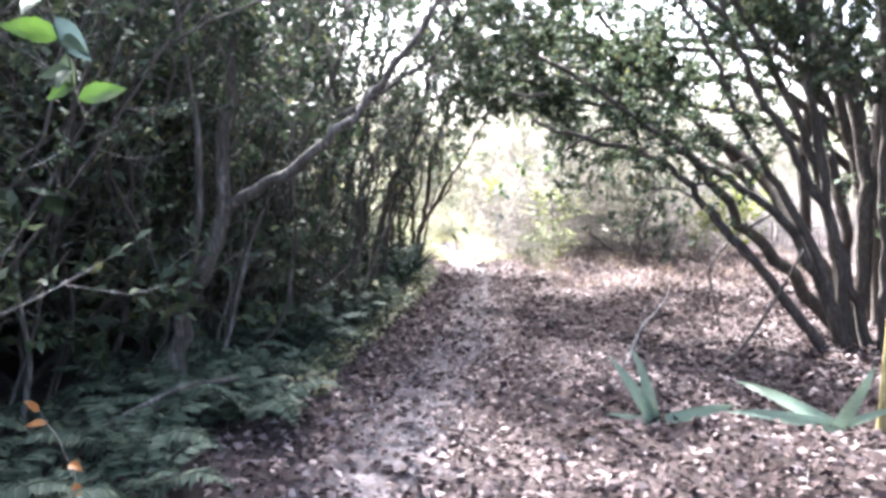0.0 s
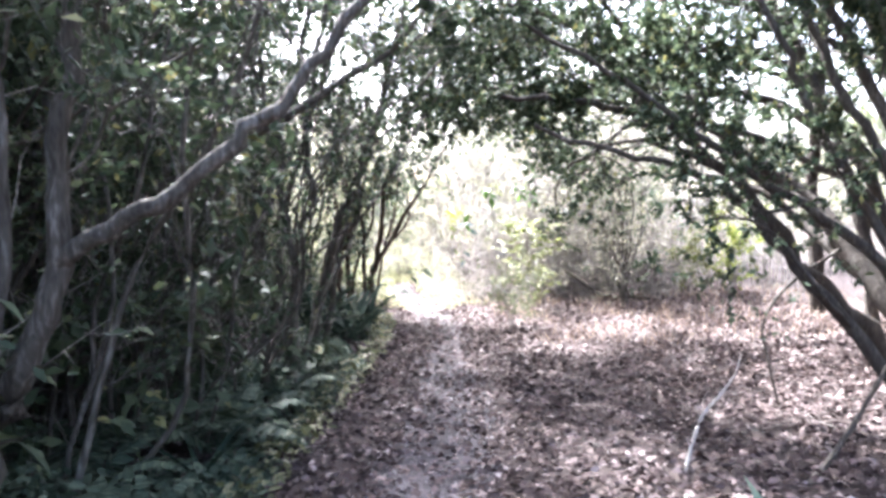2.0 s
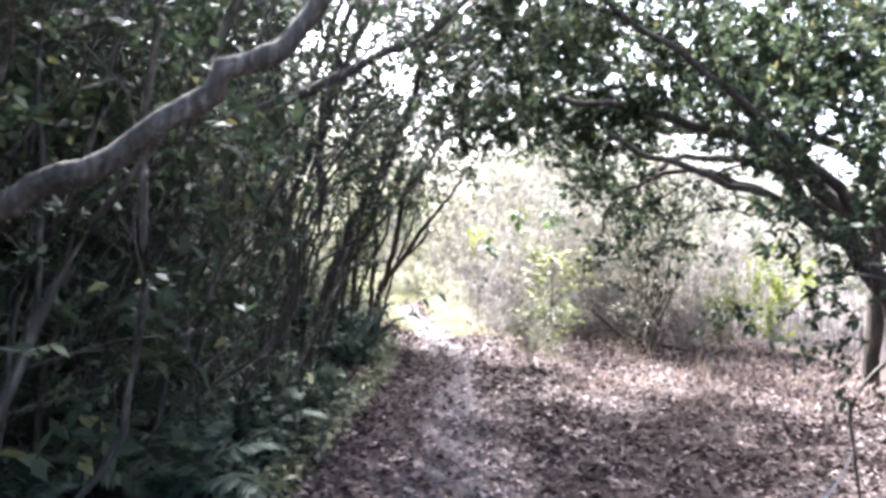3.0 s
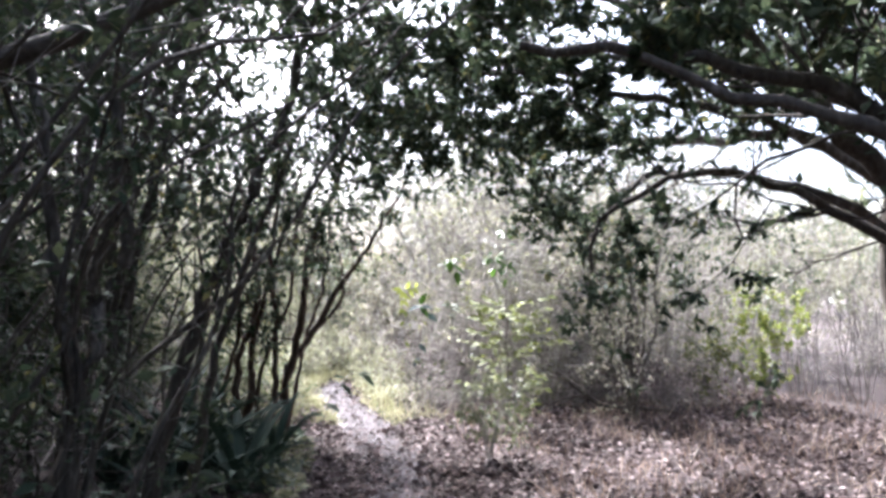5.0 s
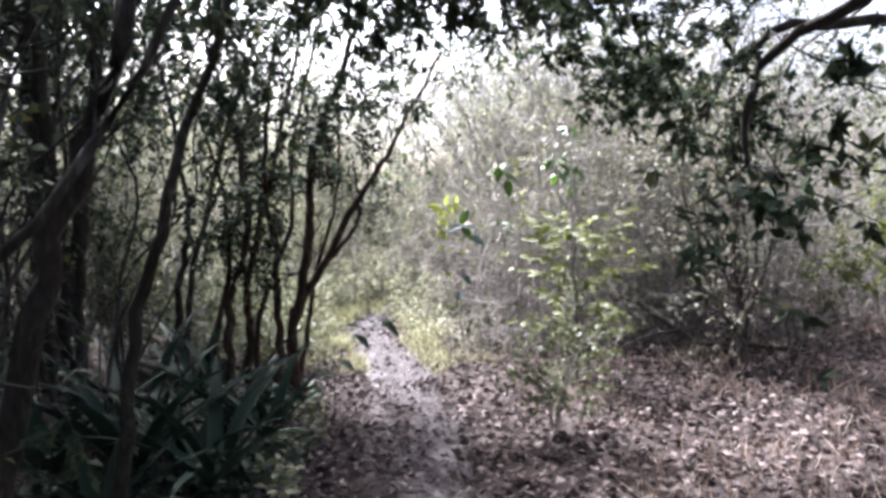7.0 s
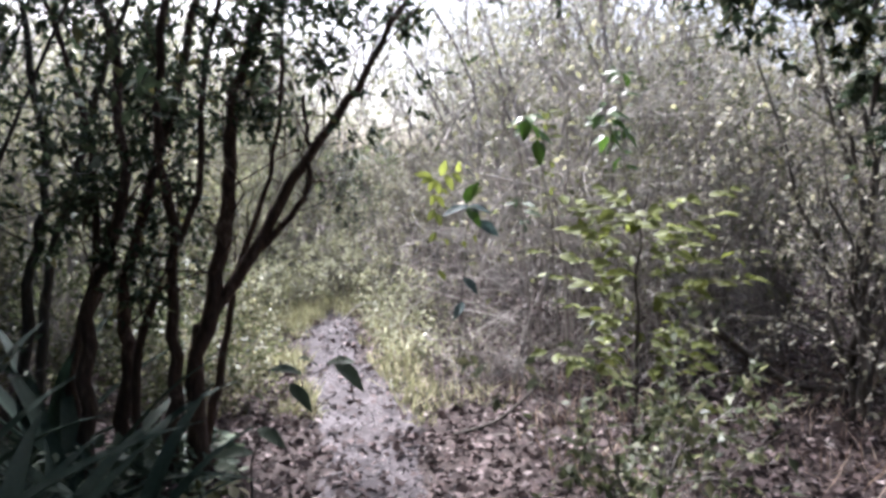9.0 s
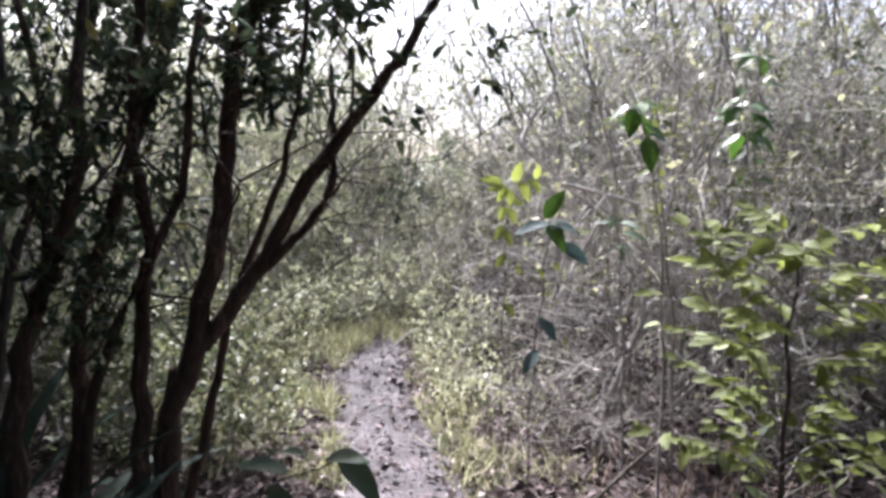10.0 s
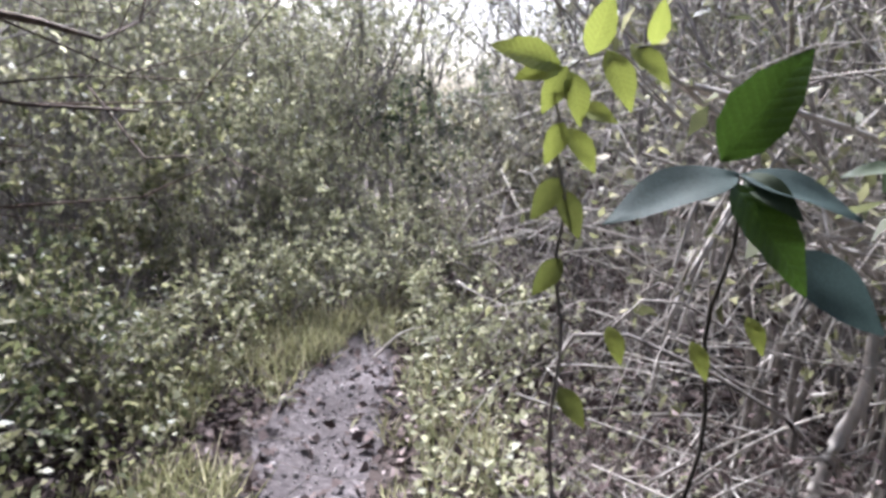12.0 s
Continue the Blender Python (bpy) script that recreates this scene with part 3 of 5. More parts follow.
def path_cluster():
    rng = np.random.default_rng(25)
    Y = 12.4
    stems = [([(-0.76, Y, 0), (-0.74, Y, 0.66), (-0.71, Y, 1.1), (-0.52, Y + .1, 1.9), (-0.25, Y + .1, 2.9)], 0.045, 0.016),
             ([(-0.36, Y, 0), (-0.4, Y, 0.48), (-0.27, Y, 1.11), (-0.22, Y, 1.6), (-0.14, Y, 2.12), (0.16, Y, 2.86), (0.45, Y, 3.6)], 0.052, 0.017),
             ([(-0.52, Y - .05, 0), (-0.5, Y - .05, 0.66), (-0.49, Y, 1.24), (-0.55, Y, 2.0), (-0.4, Y, 3.0)], 0.04, 0.014),
             ([(-0.42, Y, 0.1), (-0.38, Y, 0.75), (-0.06, Y, 1.26), (0.16, Y, 1.68), (0.38, Y, 1.95), (0.58, Y, 2.3), (0.9, Y + .1, 2.85)], 0.042, 0.012),
             ([(-0.1, Y, 1.2), (0.06, Y, 1.36), (0.17, Y, 1.52), (0.18, Y, 1.7), (0.15, Y + .1, 2.0)], 0.02, 0.009),
             ([(-0.85, Y - .2, 0), (-0.83, Y - .2, 0.9), (-0.66, Y - .2, 1.45), (-0.75, Y, 2.2), (-0.95, Y, 3.0)], 0.042, 0.014),
             ([(-0.62, Y - .1, 0), (-0.66, Y - .1, 0.5), (-0.58, Y - .1, 0.95), (-0.36, Y - .05, 1.5), (-0.3, Y, 2.2), (-0.05, Y, 3.1)], 0.026, 0.01),
             ([(-0.44, Y + .1, 0), (-0.3, Y + .1, 0.6), (-0.2, Y + .12, 1.1), (0.0, Y + .15, 1.75), (0.05, Y + .2, 2.6)], 0.024, 0.009),
             ([(-0.98, Y, 0), (-1.0, Y, 0.6), (-0.86, Y, 1.2), (-0.9, Y, 1.9), (-1.15, Y, 2.7)], 0.03, 0.01)]
    plant("path_side_tree", "many-stemmed crooked tree with reddish bark at the path edge", "tree", "", stems, rng, M_BARK_RED, M_LEAF_DARK, level=2, branch=0.75, n_branch=12,
          from_z=0.33, per=6, size=0.056, kids=(3, 5), simple=False, wig=0.32,
          keep=lambda p: ~((p[:, 0] > 0.0) & (p[:, 2] < 2.3) & (np.sin(p[:, 0] * 83 + p[:, 1] * 47) < 0.6)) & ~((p[:, 2] < 1.75) & (p[:, 0] > -0.4)))
    rng = np.random.default_rng(26)
    plant("path_side_tree", "dark slim tree with many stems deeper in the wood", "tree", "",
          [([(-1.5, 12.9, 0), (-1.42, 12.9, 0.9), (-1.3, 12.9, 1.7), (-1.5, 13, 3)], 0.04, 0.015), ([(-1.4, 12.9, 0), (-1.3, 12.9, 1.0), (-1.0, 13, 2.2), (-0.6, 13, 3.2)], 0.035, 0.012)],
          rng, M_BARK_DARK, M_LEAF_DARK, level=2, branch=0.7, n_branch=8, from_z=0.4, per=7, size=0.07)


def right_tree():
    rng = np.random.default_rng(31)
    stems = [([(3.9, 6.8, -0.03), (3.78, 7.1, 0.6), (3.5, 7.9, 1.6), (2.95, 8.3, 2.15), (2.4, 8.4, 2.75), (1.7, 8.5, 3.25), (0.9, 8.6, 3.5)], 0.1, 0.025),
             ([(3.8, 6.9, 0.1), (3.3, 7.2, 0.8), (2.98, 7.2, 1.08), (2.59, 7.2, 1.61), (2.02, 7.2, 2.13), (1.42, 7.3, 2.35), (0.74, 7.5, 2.45)], 0.07, 0.018),
             ([(3.68, 7.4, 0.9), (3.4, 8.2, 1.55), (2.95, 8.6, 1.95), (2.59, 8.6, 2.14), (2.04, 8.6, 2.2), (1.61, 8.6, 2.02), (1.47, 8.6, 1.86), (1.38, 8.6, 1.6)], 0.042, 0.007),
             ([(3.4, 8.2, 1.6), (3.2, 8.5, 2.1), (2.64, 8.6, 2.45), (2.12, 8.6, 2.57), (1.62, 8.6, 2.61), (1.17, 8.6, 2.7), (0.7, 8.7, 2.75)], 0.04, 0.01),
             # High bough above the view, added to shade the path.
             ([(2.4, 8.4, 2.75), (1.4, 8.0, 3.6), (0.3, 7.8, 3.9), (-0.6, 7.7, 4.0)], 0.03, 0.01),
             ([(3.9, 6.8, 0.0), (3.95, 6.7, 1.2), (3.7, 6.7, 2.4), (3.2, 6.9, 3.6), (2.7, 7, 4.6)], 0.08, 0.025),
             ([(3.85, 6.9, 0.4), (3.5, 6.6, 1.3), (3.1, 6.5, 2.2), (2.5, 6.5, 3.2), (1.6, 6.7, 4.0)], 0.055, 0.018)]
    plant("arching_tree", "large many-stemmed dark tree arching low over the path", "tree", "", stems, rng, M_BARK_DARK, M_LEAF_DARK, level=2, branch=0.85, n_branch=14,
          from_z=0.42, per=30, size=0.06, kids=(4, 5), aim=(-0.2, 0.1, 0.05), wig=0.3, clear=True,
          keep=lambda p: (p[:, 2] > 2.25) | (p[:, 0] < 1.2) | (np.sin(p[:, 0] * 57 + p[:, 1] * 91) > 0.8))
    rng = np.random.default_rng(32)
    stems = [([(3.42, 6.35, -0.03), (3.1, 6.4, 0.4), (2.63, 6.4, 0.95), (2.35, 6.4, 1.25), (2.06, 6.4, 1.62), (1.65, 6.45, 1.82), (1.24, 6.5, 1.93), (0.8, 6.6, 2.1)], 0.055, 0.012),
             ([(3.6, 6.4, -0.03), (3.3, 6.4, 0.7), (3.02, 6.4, 1.15), (2.58, 6.4, 1.48), (2.09, 6.4, 1.79), (1.68, 6.4, 2.1), (1.24, 6.4, 2.4), (0.7, 6.5, 2.75)], 0.05, 0.012),
             ([(3.6, 6.35, -0.03), (3.35, 6.35, 0.75), (2.97, 6.4, 1.45), (2.58, 6.4, 2.1), (2.36, 6.4, 2.6), (2.0, 6.5, 3.3)], 0.05, 0.015),
             ([(3.85, 6.45, -0.03), (3.5, 6.4, 0.95), (3.14, 6.4, 1.7), (2.78, 6.4, 2.25), (2.45, 6.4, 2.95), (2.2, 6.5, 3.7)], 0.052, 0.015),
             ([(3.7, 6.45, 0), (3.5, 6.4, 0.9), (3.27, 6.4, 2.0), (3.12, 6.4, 3.05), (2.9, 6.5, 4.2)], 0.06, 0.02),
             ([(3.9, 6.3, 0), (3.85, 6.3, 1.3), (3.8, 6.3, 2.6), (3.6, 6.3, 4.2)], 0.055, 0.02),
             ([(2.84, 6.4, 0.72), (2.45, 6.15, 1.0), (2.05, 6.05, 1.42), (1.7, 6.0, 1.47)], 0.02, 0.006),
             ([(2.5, 6.4, 1.55), (2.2, 6.3, 1.5), (1.9, 6.25, 1.62)], 0.016, 0.005),
             # The last two boughs are added overhead, out of view, to block sun.
             ([(2.45, 6.4, 2.95), (1.6, 6.4, 3.6), (0.6, 6.3, 4.0), (-0.5, 6.3, 4.1)], 0.03, 0.01),
             ([(2.2, 6.5, 3.6), (1.5, 5.6, 4.0), (0.8, 5.0, 4.2)], 0.026, 0.01)]
    plant("arching_tree", "dark tree with a fan of stems rising beside the path", "tree", "", stems, rng, M_BARK_DARK, M_LEAF_DARK, level=2, branch=0.65, n_branch=8,
          from_z=0.4, per=18, size=0.055, kids=(3, 5), wig=0.34, clear=True, keep=lambda p: (p[:, 2] > 2.0) | (np.sin(p[:, 0] * 57 + p[:, 1] * 91) > 0.5))
    rng = np.random.default_rng(33)
    stems = [([(6.9, 11.0, 0), (6.7, 11.1, 1.0), (6.2, 11.2, 1.85), (5.58, 11.3, 2.2), (4.55, 11.3, 2.6), (3.4, 11.3, 2.72), (2.9, 11.3, 2.55), (2.6, 11.3, 2.27), (2.38, 11.3, 1.78)], 0.09, 0.008),
             ([(6.8, 11.1, 0.5), (6.4, 11.3, 2.1), (5.2, 11.5, 3.05), (4.05, 11.5, 3.12), (3.0, 11.5, 3.05), (1.7, 11.5, 3.12), (0.6, 11.4, 3.25)], 0.095, 0.018),
             ([(6.8, 11.0, 0.8), (6.5, 10.9, 2.7), (5.5, 11.0, 3.9), (3.9, 11.0, 4.3), (2.2, 11.2, 4.3)], 0.08, 0.018),
             ([(5.2, 11.35, 2.4), (4.4, 11.5, 2.25), (3.8, 11.6, 2.35)], 0.025, 0.007),
             ([(6.5, 11.0, 2.0), (5.0, 10.8, 3.2), (3.0, 10.6, 3.5), (1.5, 10.5, 3.55), (0.3, 10.4, 3.65)], 0.05, 0.014),
             ([(6.4, 11.1, 1.8), (5.5, 11.2, 3.3), (3.9, 11.3, 3.7), (2.4, 11.3, 3.65), (1.0, 11.3, 3.6), (0.1, 11.3, 3.5)], 0.065, 0.016),
             ([(3.0, 11.5, 3.05), (1.9, 10.8, 3.25), (1.0, 10.4, 3.05), (0.4, 10.2, 2.8)], 0.03, 0.008),
             ([(2.2, 11.3, 3.65), (1.2, 10.6, 3.7), (0.5, 10.2, 3.5), (0.0, 10.0, 3.2)], 0.03, 0.01)]
    plant("overhanging_tree", "dark tree whose crooked leafy boughs hang over the clearing", "tree", "", stems, rng, M_BARK_DARK, M_LEAF_DARK, level=2, branch=0.95, n_branch=19,
          from_z=0.3, per=28, size=0.056, kids=(4, 5), aim=(0, 0, 0.05), up=0.0, clear=True,
          keep=lambda p: (p[:, 0] < 2.7) | (p[:, 2] > 3.5) | (np.sin(p[:, 0] * 57 + p[:, 1] * 91) > 0.93))


forked_tree()
leaning_trees()
path_cluster()
right_tree()


# ---------------------------------------------------------------- brush beyond the wood
def brush():
    """Twiggy shrubs of three heights, and leafy ones on the far side of the path."""
    kinds = [("bare_shrub", "tall tangled grey twiggy shrub with a few pale leaves", 9, (2.6, 4.2), (0.3, 1.0), M_LEAF_PALE, 2),
             ("bare_shrub", "tangled grey twiggy shrub with sparse pale leaves", 10, (1.5, 2.6), (0.3, 1.0), M_LEAF_MIX, 3),
             ("low_bramble", "low tangle of dry pale stems over fallen leaves", 12, (0.4, 1.0), (0.4, 1.2), M_LITTER, 3),
             ("green_shrub", "tall loose pale green shrub with thin stems", 9, (2.0, 3.6), (0.3, 0.9), M_LEAF_FRESH, 9)]
    protos = []
    for k in range(8):
        name, label, n, hs, os, leaf, per = kinds[k % 4]
        rng = np.random.default_rng(400 + k)
        stems = []
        for _ in range(n):
            a, h, o = rng.uniform(0, 6.3), rng.uniform(*hs), rng.uniform(*os)
            bend, bx, by = rng.uniform(0.7, 1.6), rng.normal(0, 0.15), rng.normal(0, 0.15)
            pts = [(bx, by, 0)]
            for f in (0.2, 0.4, 0.6, 0.8, 1.0):
                w = rng.normal(0, 0.05 * h * f ** 0.5, 2)
                pts.append((bx + o * f ** 1.6 * bend * math.cos(a) + w[0], by + o * f ** 1.6 * bend * math.sin(a) + w[1], h * (f - 0.12 * bend * f ** 3)))
            stems.append((pts, 0.012, 0.003))
        protos.append(plant(name, label, "shrub", "brush round the clearing", stems, rng, M_TWIG, leaf, level=1, branch=0.75, n_branch=8, from_z=0.06, per=per, size=0.047,
                            kids=(4, 5), sides=4, twig=M_DEAD if k in (0, 1) else M_BARK if k == 2 else M_TWIG, twig_r=0.4, wig=0.42, up=0.02, spread=1.15, fine=6))
    rng = np.random.default_rng(41)
    spots = [[] for _ in protos]

    def side_of(x, y):
        return x - path_x(y)

    def put(kind, x, y, s):
        k = kind + 4 * int(rng.integers(0, 2))
        spots[k].append((x, y, rng.uniform(0, 360), s * rng.uniform(0.85, 1.15) * (0.95 if y > 16.5 and 0.2 < x < 1.8 else 1.5 if y > 17.0 and side_of(x, y) < 0 else 1.25 if side_of(x, y) < -1.9 else 1.6 if y > 17.0 else 1.15 if x > 3.6 else 1.5 if x > 1.6 and y > 14.2 else 1.05), rng.normal(0, 7), rng.normal(0, 7)))

    done = []
    for _ in range(3000):
        x, y = rng.uniform(-6.5, 10), rng.uniform(12.9, 23)
        side = x - path_x(y)
        near = 0.9 if y > 13.6 else 2.2
        if (y < 18.6 and -0.9 < side < near) or (side < 0 and y < 14.0 and side > -2.2):
            continue
        if x < 4.2 and y < 13.7 and side > 0:
            continue
        if x > 3.7 and (len(done) % 2 or y < 15.5):
            continue
        if any((x - s[0]) ** 2 + (y - s[1]) ** 2 < 0.72 for s in done):
            continue
        if y > 18 and 0.0 < x < 1.5:
            continue
        done.append((x, y))
        if abs(side) < 1.9 and y < 17.5:
            (put(2 if side > 0 else (2, 3)[len(done) % 2], x, y, 0.8 if side > 0 else 0.55) if y > 15.5 or side < 0 or len(done) % 4 == 0 else None)
        elif side < 0:
            put((3, 1, 3, 0)[len(done) % 4], x, y, 0.8)
        else:
            put((0, 0, 1, 0, 3)[len(done) % 5], x, y, 1.0)
        if len(done) > 90:
            break
    for x, y, s in ((2.9, 14.0, 0.8), (4.2, 13.4, 0.6), (1.5, 16, 0.9)):
        put(2, x, y, s)
    for x, y, s in ((2.9, 13.9, 0.7), (3.6, 13.9, 0.75), (4.3, 13.7, 0.75), (3.2, 14.6, 0.9), (4.6, 13.6, 0.8), (6.6, 14.2, 0.8), (5.6, 14.0, 0.8)):
        put(0, x, y, s)
    for k, (x, y, s) in enumerate(((2.0, 16.4, 1.45), (2.7, 15.6, 1.35), (3.4, 16.6, 1.45), (2.3, 17.7, 1.6), (1.6, 18.7, 1.25), (4.3, 15.8, 1.1), (3.1, 14.8, 1.0),
                                   (7.0, 13.6, 0.8), (8.0, 12.6, 0.85), (8.8, 14.2, 1.0), (7.6, 15.2, 1.0), (9.6, 12.8, 0.95), (6.2, 15.4, 1.0), (9.4, 15.8, 1.1))):
        spots[(0, 4)[k % 2]].append((x, y, 67.0 * k, s, 0, 0))
    for x, y, s in ((-0.7, 20.6, 1.8), (-2.1, 20.3, 1.9), (-3.6, 19.8, 1.9), (-5.0, 18.8, 1.8), (-6.2, 17.5, 1.7), (2.5, 19.8, 1.7), (3.0, 18.4, 1.5), (3.9, 20.0, 1.6)):
        spots[(3, 7)[len(spots[3]) % 2]].append((x, y, rng.uniform(0, 360), s, 0, 0))
    for k in range(9):
        put(3 if k % 3 else 0, -9.4 + 0.95 * k, 22.9 + 0.5 * (k * 7 % 5), 1.2)
    for p, s in zip(protos, spots):
        place(p, s)


def bare_tree():
    rng = np.random.default_rng(51)
    b = (3.5, 12.75)
    stems = []
    for lean, fy, h, r in ((-0.02, 0, 3.4, 0.035), (-0.35, 0.1, 2.8, 0.025), (0.3, 0.1, 2.9, 0.025), (-0.7, 0.2, 2.3, 0.022), (0.6, -0.1, 2.5, 0.02), (-0.15, 0.3, 3.0, 0.022), (0.15, -0.2, 2.6, 0.018), (-0.5, -0.1, 1.8, 0.018)):
        pts = [(b[0] + lean * 0.08, b[1], 0.03)]
        for f in (0.16, 0.32, 0.48, 0.65, 0.82, 1.0):
            pts.append((b[0] + lean * (0.25 * f + 0.6 * f * f) + rng.normal(0, 0.055), b[1] + fy * f + rng.normal(0, 0.05), h * f))
        stems.append((pts, r, 0.006))
    plant("bare_tree", "leafless grey many-stemmed small tree in the clearing", "tree", "", stems, rng, M_BARK, M_LEAF_PALE, level=2, branch=0.75, n_branch=14, from_z=0.12, per=2, size=0.045,
          kids=(4, 5), twig=M_BARK, twig_r=0.32, wig=0.4)


brush()
bare_tree()


def leaf_shrubs():
    """Yellow-green bushes at the clearing and beside the path."""
    def bush(label, x, y, h, spread, seed, leaf, per, size, n=7, m=7):
        rng = np.random.default_rng(seed)
        z = ground_z(x, y) - 0.02
        stems = []
        for _ in range(n):
            a, o = rng.uniform(0, 6.3), spread * rng.uniform(0.4, 1.0)
            hh = h * rng.uniform(0.65, 1.0)
            stems.append(([(x + rng.normal(0, 0.05), y + rng.normal(0, 0.05), z), (x + 0.35 * o * math.cos(a), y + 0.35 * o * math.sin(a), z + hh * 0.5), (x + o * math.cos(a), y + o * math.sin(a), z + hh)], 0.009, 0.003))
        plant("leafy_bush", label, "bush", "yellow-green bushes", stems, rng, M_TWIG, leaf, level=1, branch=0.35, n_branch=m, from_z=0.15, per=per, size=size, kids=(3, 4), sides=5, aspect=0.5)

    bush("low yellow-green bush spreading over fallen leaves", 1.45, 11.2, 0.75, 0.3, 62, M_LEAF_OLIVE, 6, 0.05)
    bush("yellow-green bush at the edge of the brush", 5.6, 13.4, 1.5, 0.4, 64, M_LEAF_LIME, 8, 0.07)
    bush("olive bush at the edge of the brush", 4.9, 13.6, 1.0, 0.45, 65, M_LEAF_BUSH, 7, 0.06)
    bush("low green bush at the grassy path edge", -0.55, 13.5, 0.6, 0.4, 66, M_LEAF_MIX, 7, 0.045)
    bush("pale green bush at the grassy path edge", -0.75, 14.8, 0.75, 0.5, 67, M_LEAF_MIX, 8, 0.04)
    for k, (x, y, h) in enumerate(((-2.1, 13.2, 3.7), (-3.5, 12.9, 4.2))):
        bush("tall evergreen shrub closing the edge of the wood", x, y, h, 0.75, 190 + k, M_LEAF_OLIVE, 8, 0.05, 11, 20)
    for k, (x, y, h) in enumerate(((2.7, 14.5, 2.9), (3.5, 13.9, 2.7), (4.0, 15.0, 3.2))):
        bush("tall loose olive-leaved shrub in the brush", x, y, h, 0.8, 170 + k, M_LEAF_OLIVE, 6, 0.045, 9, 10)
    for k, (x, y, h) in enumerate(((-1.0, 14.1, 0.7), (-1.5, 13.7, 0.85), (-1.9, 14.6, 0.95), (-0.85, 13.35, 0.55), (-1.2, 14.9, 0.7), (-2.2, 13.9, 1.1))):
        bush("low olive-green bush under the edge of the wood", x, y, h, 0.45, 180 + k, M_LEAF_OLIVE, 9, 0.045, 9, 7)
    bush("green bush with small leaves beyond the bend", -1.3, 16.2, 1.5, 0.7, 68, M_LEAF_MIX, 9, 0.055, 10)
    bush("green bush with small leaves beyond the bend", -2.4, 15.0, 1.7, 0.8, 69, M_LEAF_MIX, 9, 0.055, 10)
    bush("dark upright bush at the end of the path", 0.15, 19.6, 1.9, 0.45, 70, M_LEAF_DARK, 9, 0.06, 10)
    bush("fresh green bush at the end of the path", -1.0, 18.2, 1.6, 0.7, 71, M_LEAF_FRESH, 10, 0.06, 10)
    bush("pale bush at the end of the path", 1.2, 17.6, 1.6, 0.7, 72, M_LEAF_PALE, 10, 0.06, 10)
    bush("olive bush at the end of the path", 0.9, 21.0, 2.0, 0.9, 73, M_LEAF_PALE, 10, 0.07, 12)
    for k, (y, dx, h) in enumerate(((16.5, -0.5, 0.5), (16.9, 0.15, 0.45), (17.3, -0.3, 0.7), (17.5, 0.5, 0.7), (18.0, 0.0, 0.95), (18.6, -0.4, 1.2), (18.8, 0.5, 1.2), (16.0, 0.75, 0.45), (15.4, -0.8, 0.4))):
        bush("low fresh green bush over the grassy end of the path", path_x(y) + dx, y, h, 0.45, 130 + k, M_LEAF_FRESH, 8, 0.045, 7, 6)


leaf_shrubs()


def far_woods():
    """Sunlit woods all round, far beyond the brush."""
    rng = np.random.default_rng(81)
    n = 18000
    a = rng.uniform(0, 2 * np.pi, n)
    r = rng.uniform(34, 60, n)
    h = rng.uniform(0, 1, n) ** 0.8 * (4.2 + 1.6 * np.sin(a * 5 + 4.0) + 1.0 * np.sin(a * 17 + 1))
    p = np.stack([r * np.sin(a), 6 + r * np.cos(a), 0.4 + h], 1)
    ob = new("far_woods", leaf_mesh("far_woods", p, unit(rng.normal(0, 1, (n, 3))), unit(rng.normal(0, 1, (n, 3))), rng.uniform(0.6, 1.5, n), rng.uniform(0.4, 0.9, n), M_LEAF_OLIVE, rng, simple=True))
    tagged(ob, "distant sunlit green woodland", "woods", kind="stuff")


far_woods()


# ---------------------------------------------------------------- plants and things near the path
def broad_leaf(material, fold=0.22, curl=0.18, slim=0.5, notch=0.0):
    """One leaf one metre long from the origin along +y, facing +z, with a toothed edge."""
    n = 9
    v, q = [], []
    for i in range(n + 1):
        f = i / n
        w = slim * 0.5 * (math.sin(math.pi * f ** 0.8) ** 0.9) * (1 + notch * (-1) ** i) if 0 < i < n else 0.012
        bend = -curl * f * f
        for k in (-1, -0.5, 0, 0.5, 1):
            v.append((k * w, f, bend + fold * abs(k) * w + 0.012 * math.sin(9 * f + 3 * k)))
    for i in range(n):
        for k in range(4):
            a = i * 5 + k
            q.append((a, a + 1, a + 6, a + 5))
    return raw_mesh("leaf", v, q, material, smooth=True)


def aim_leaf(base, tip, face, size=None):
    """The pose of a leaf from base to tip with its upper side towards face."""
    b, t = Vector(base), Vector(tip)
    y = (t - b).normalized()
    x = y.cross(Vector(face)).normalized()
    z = x.cross(y)
    s = size or (t - b).length
    m = Matrix((x, y, z)).transposed().to_4x4()
    return Matrix.Translation(b) @ m @ Matrix.Scale(s, 4)


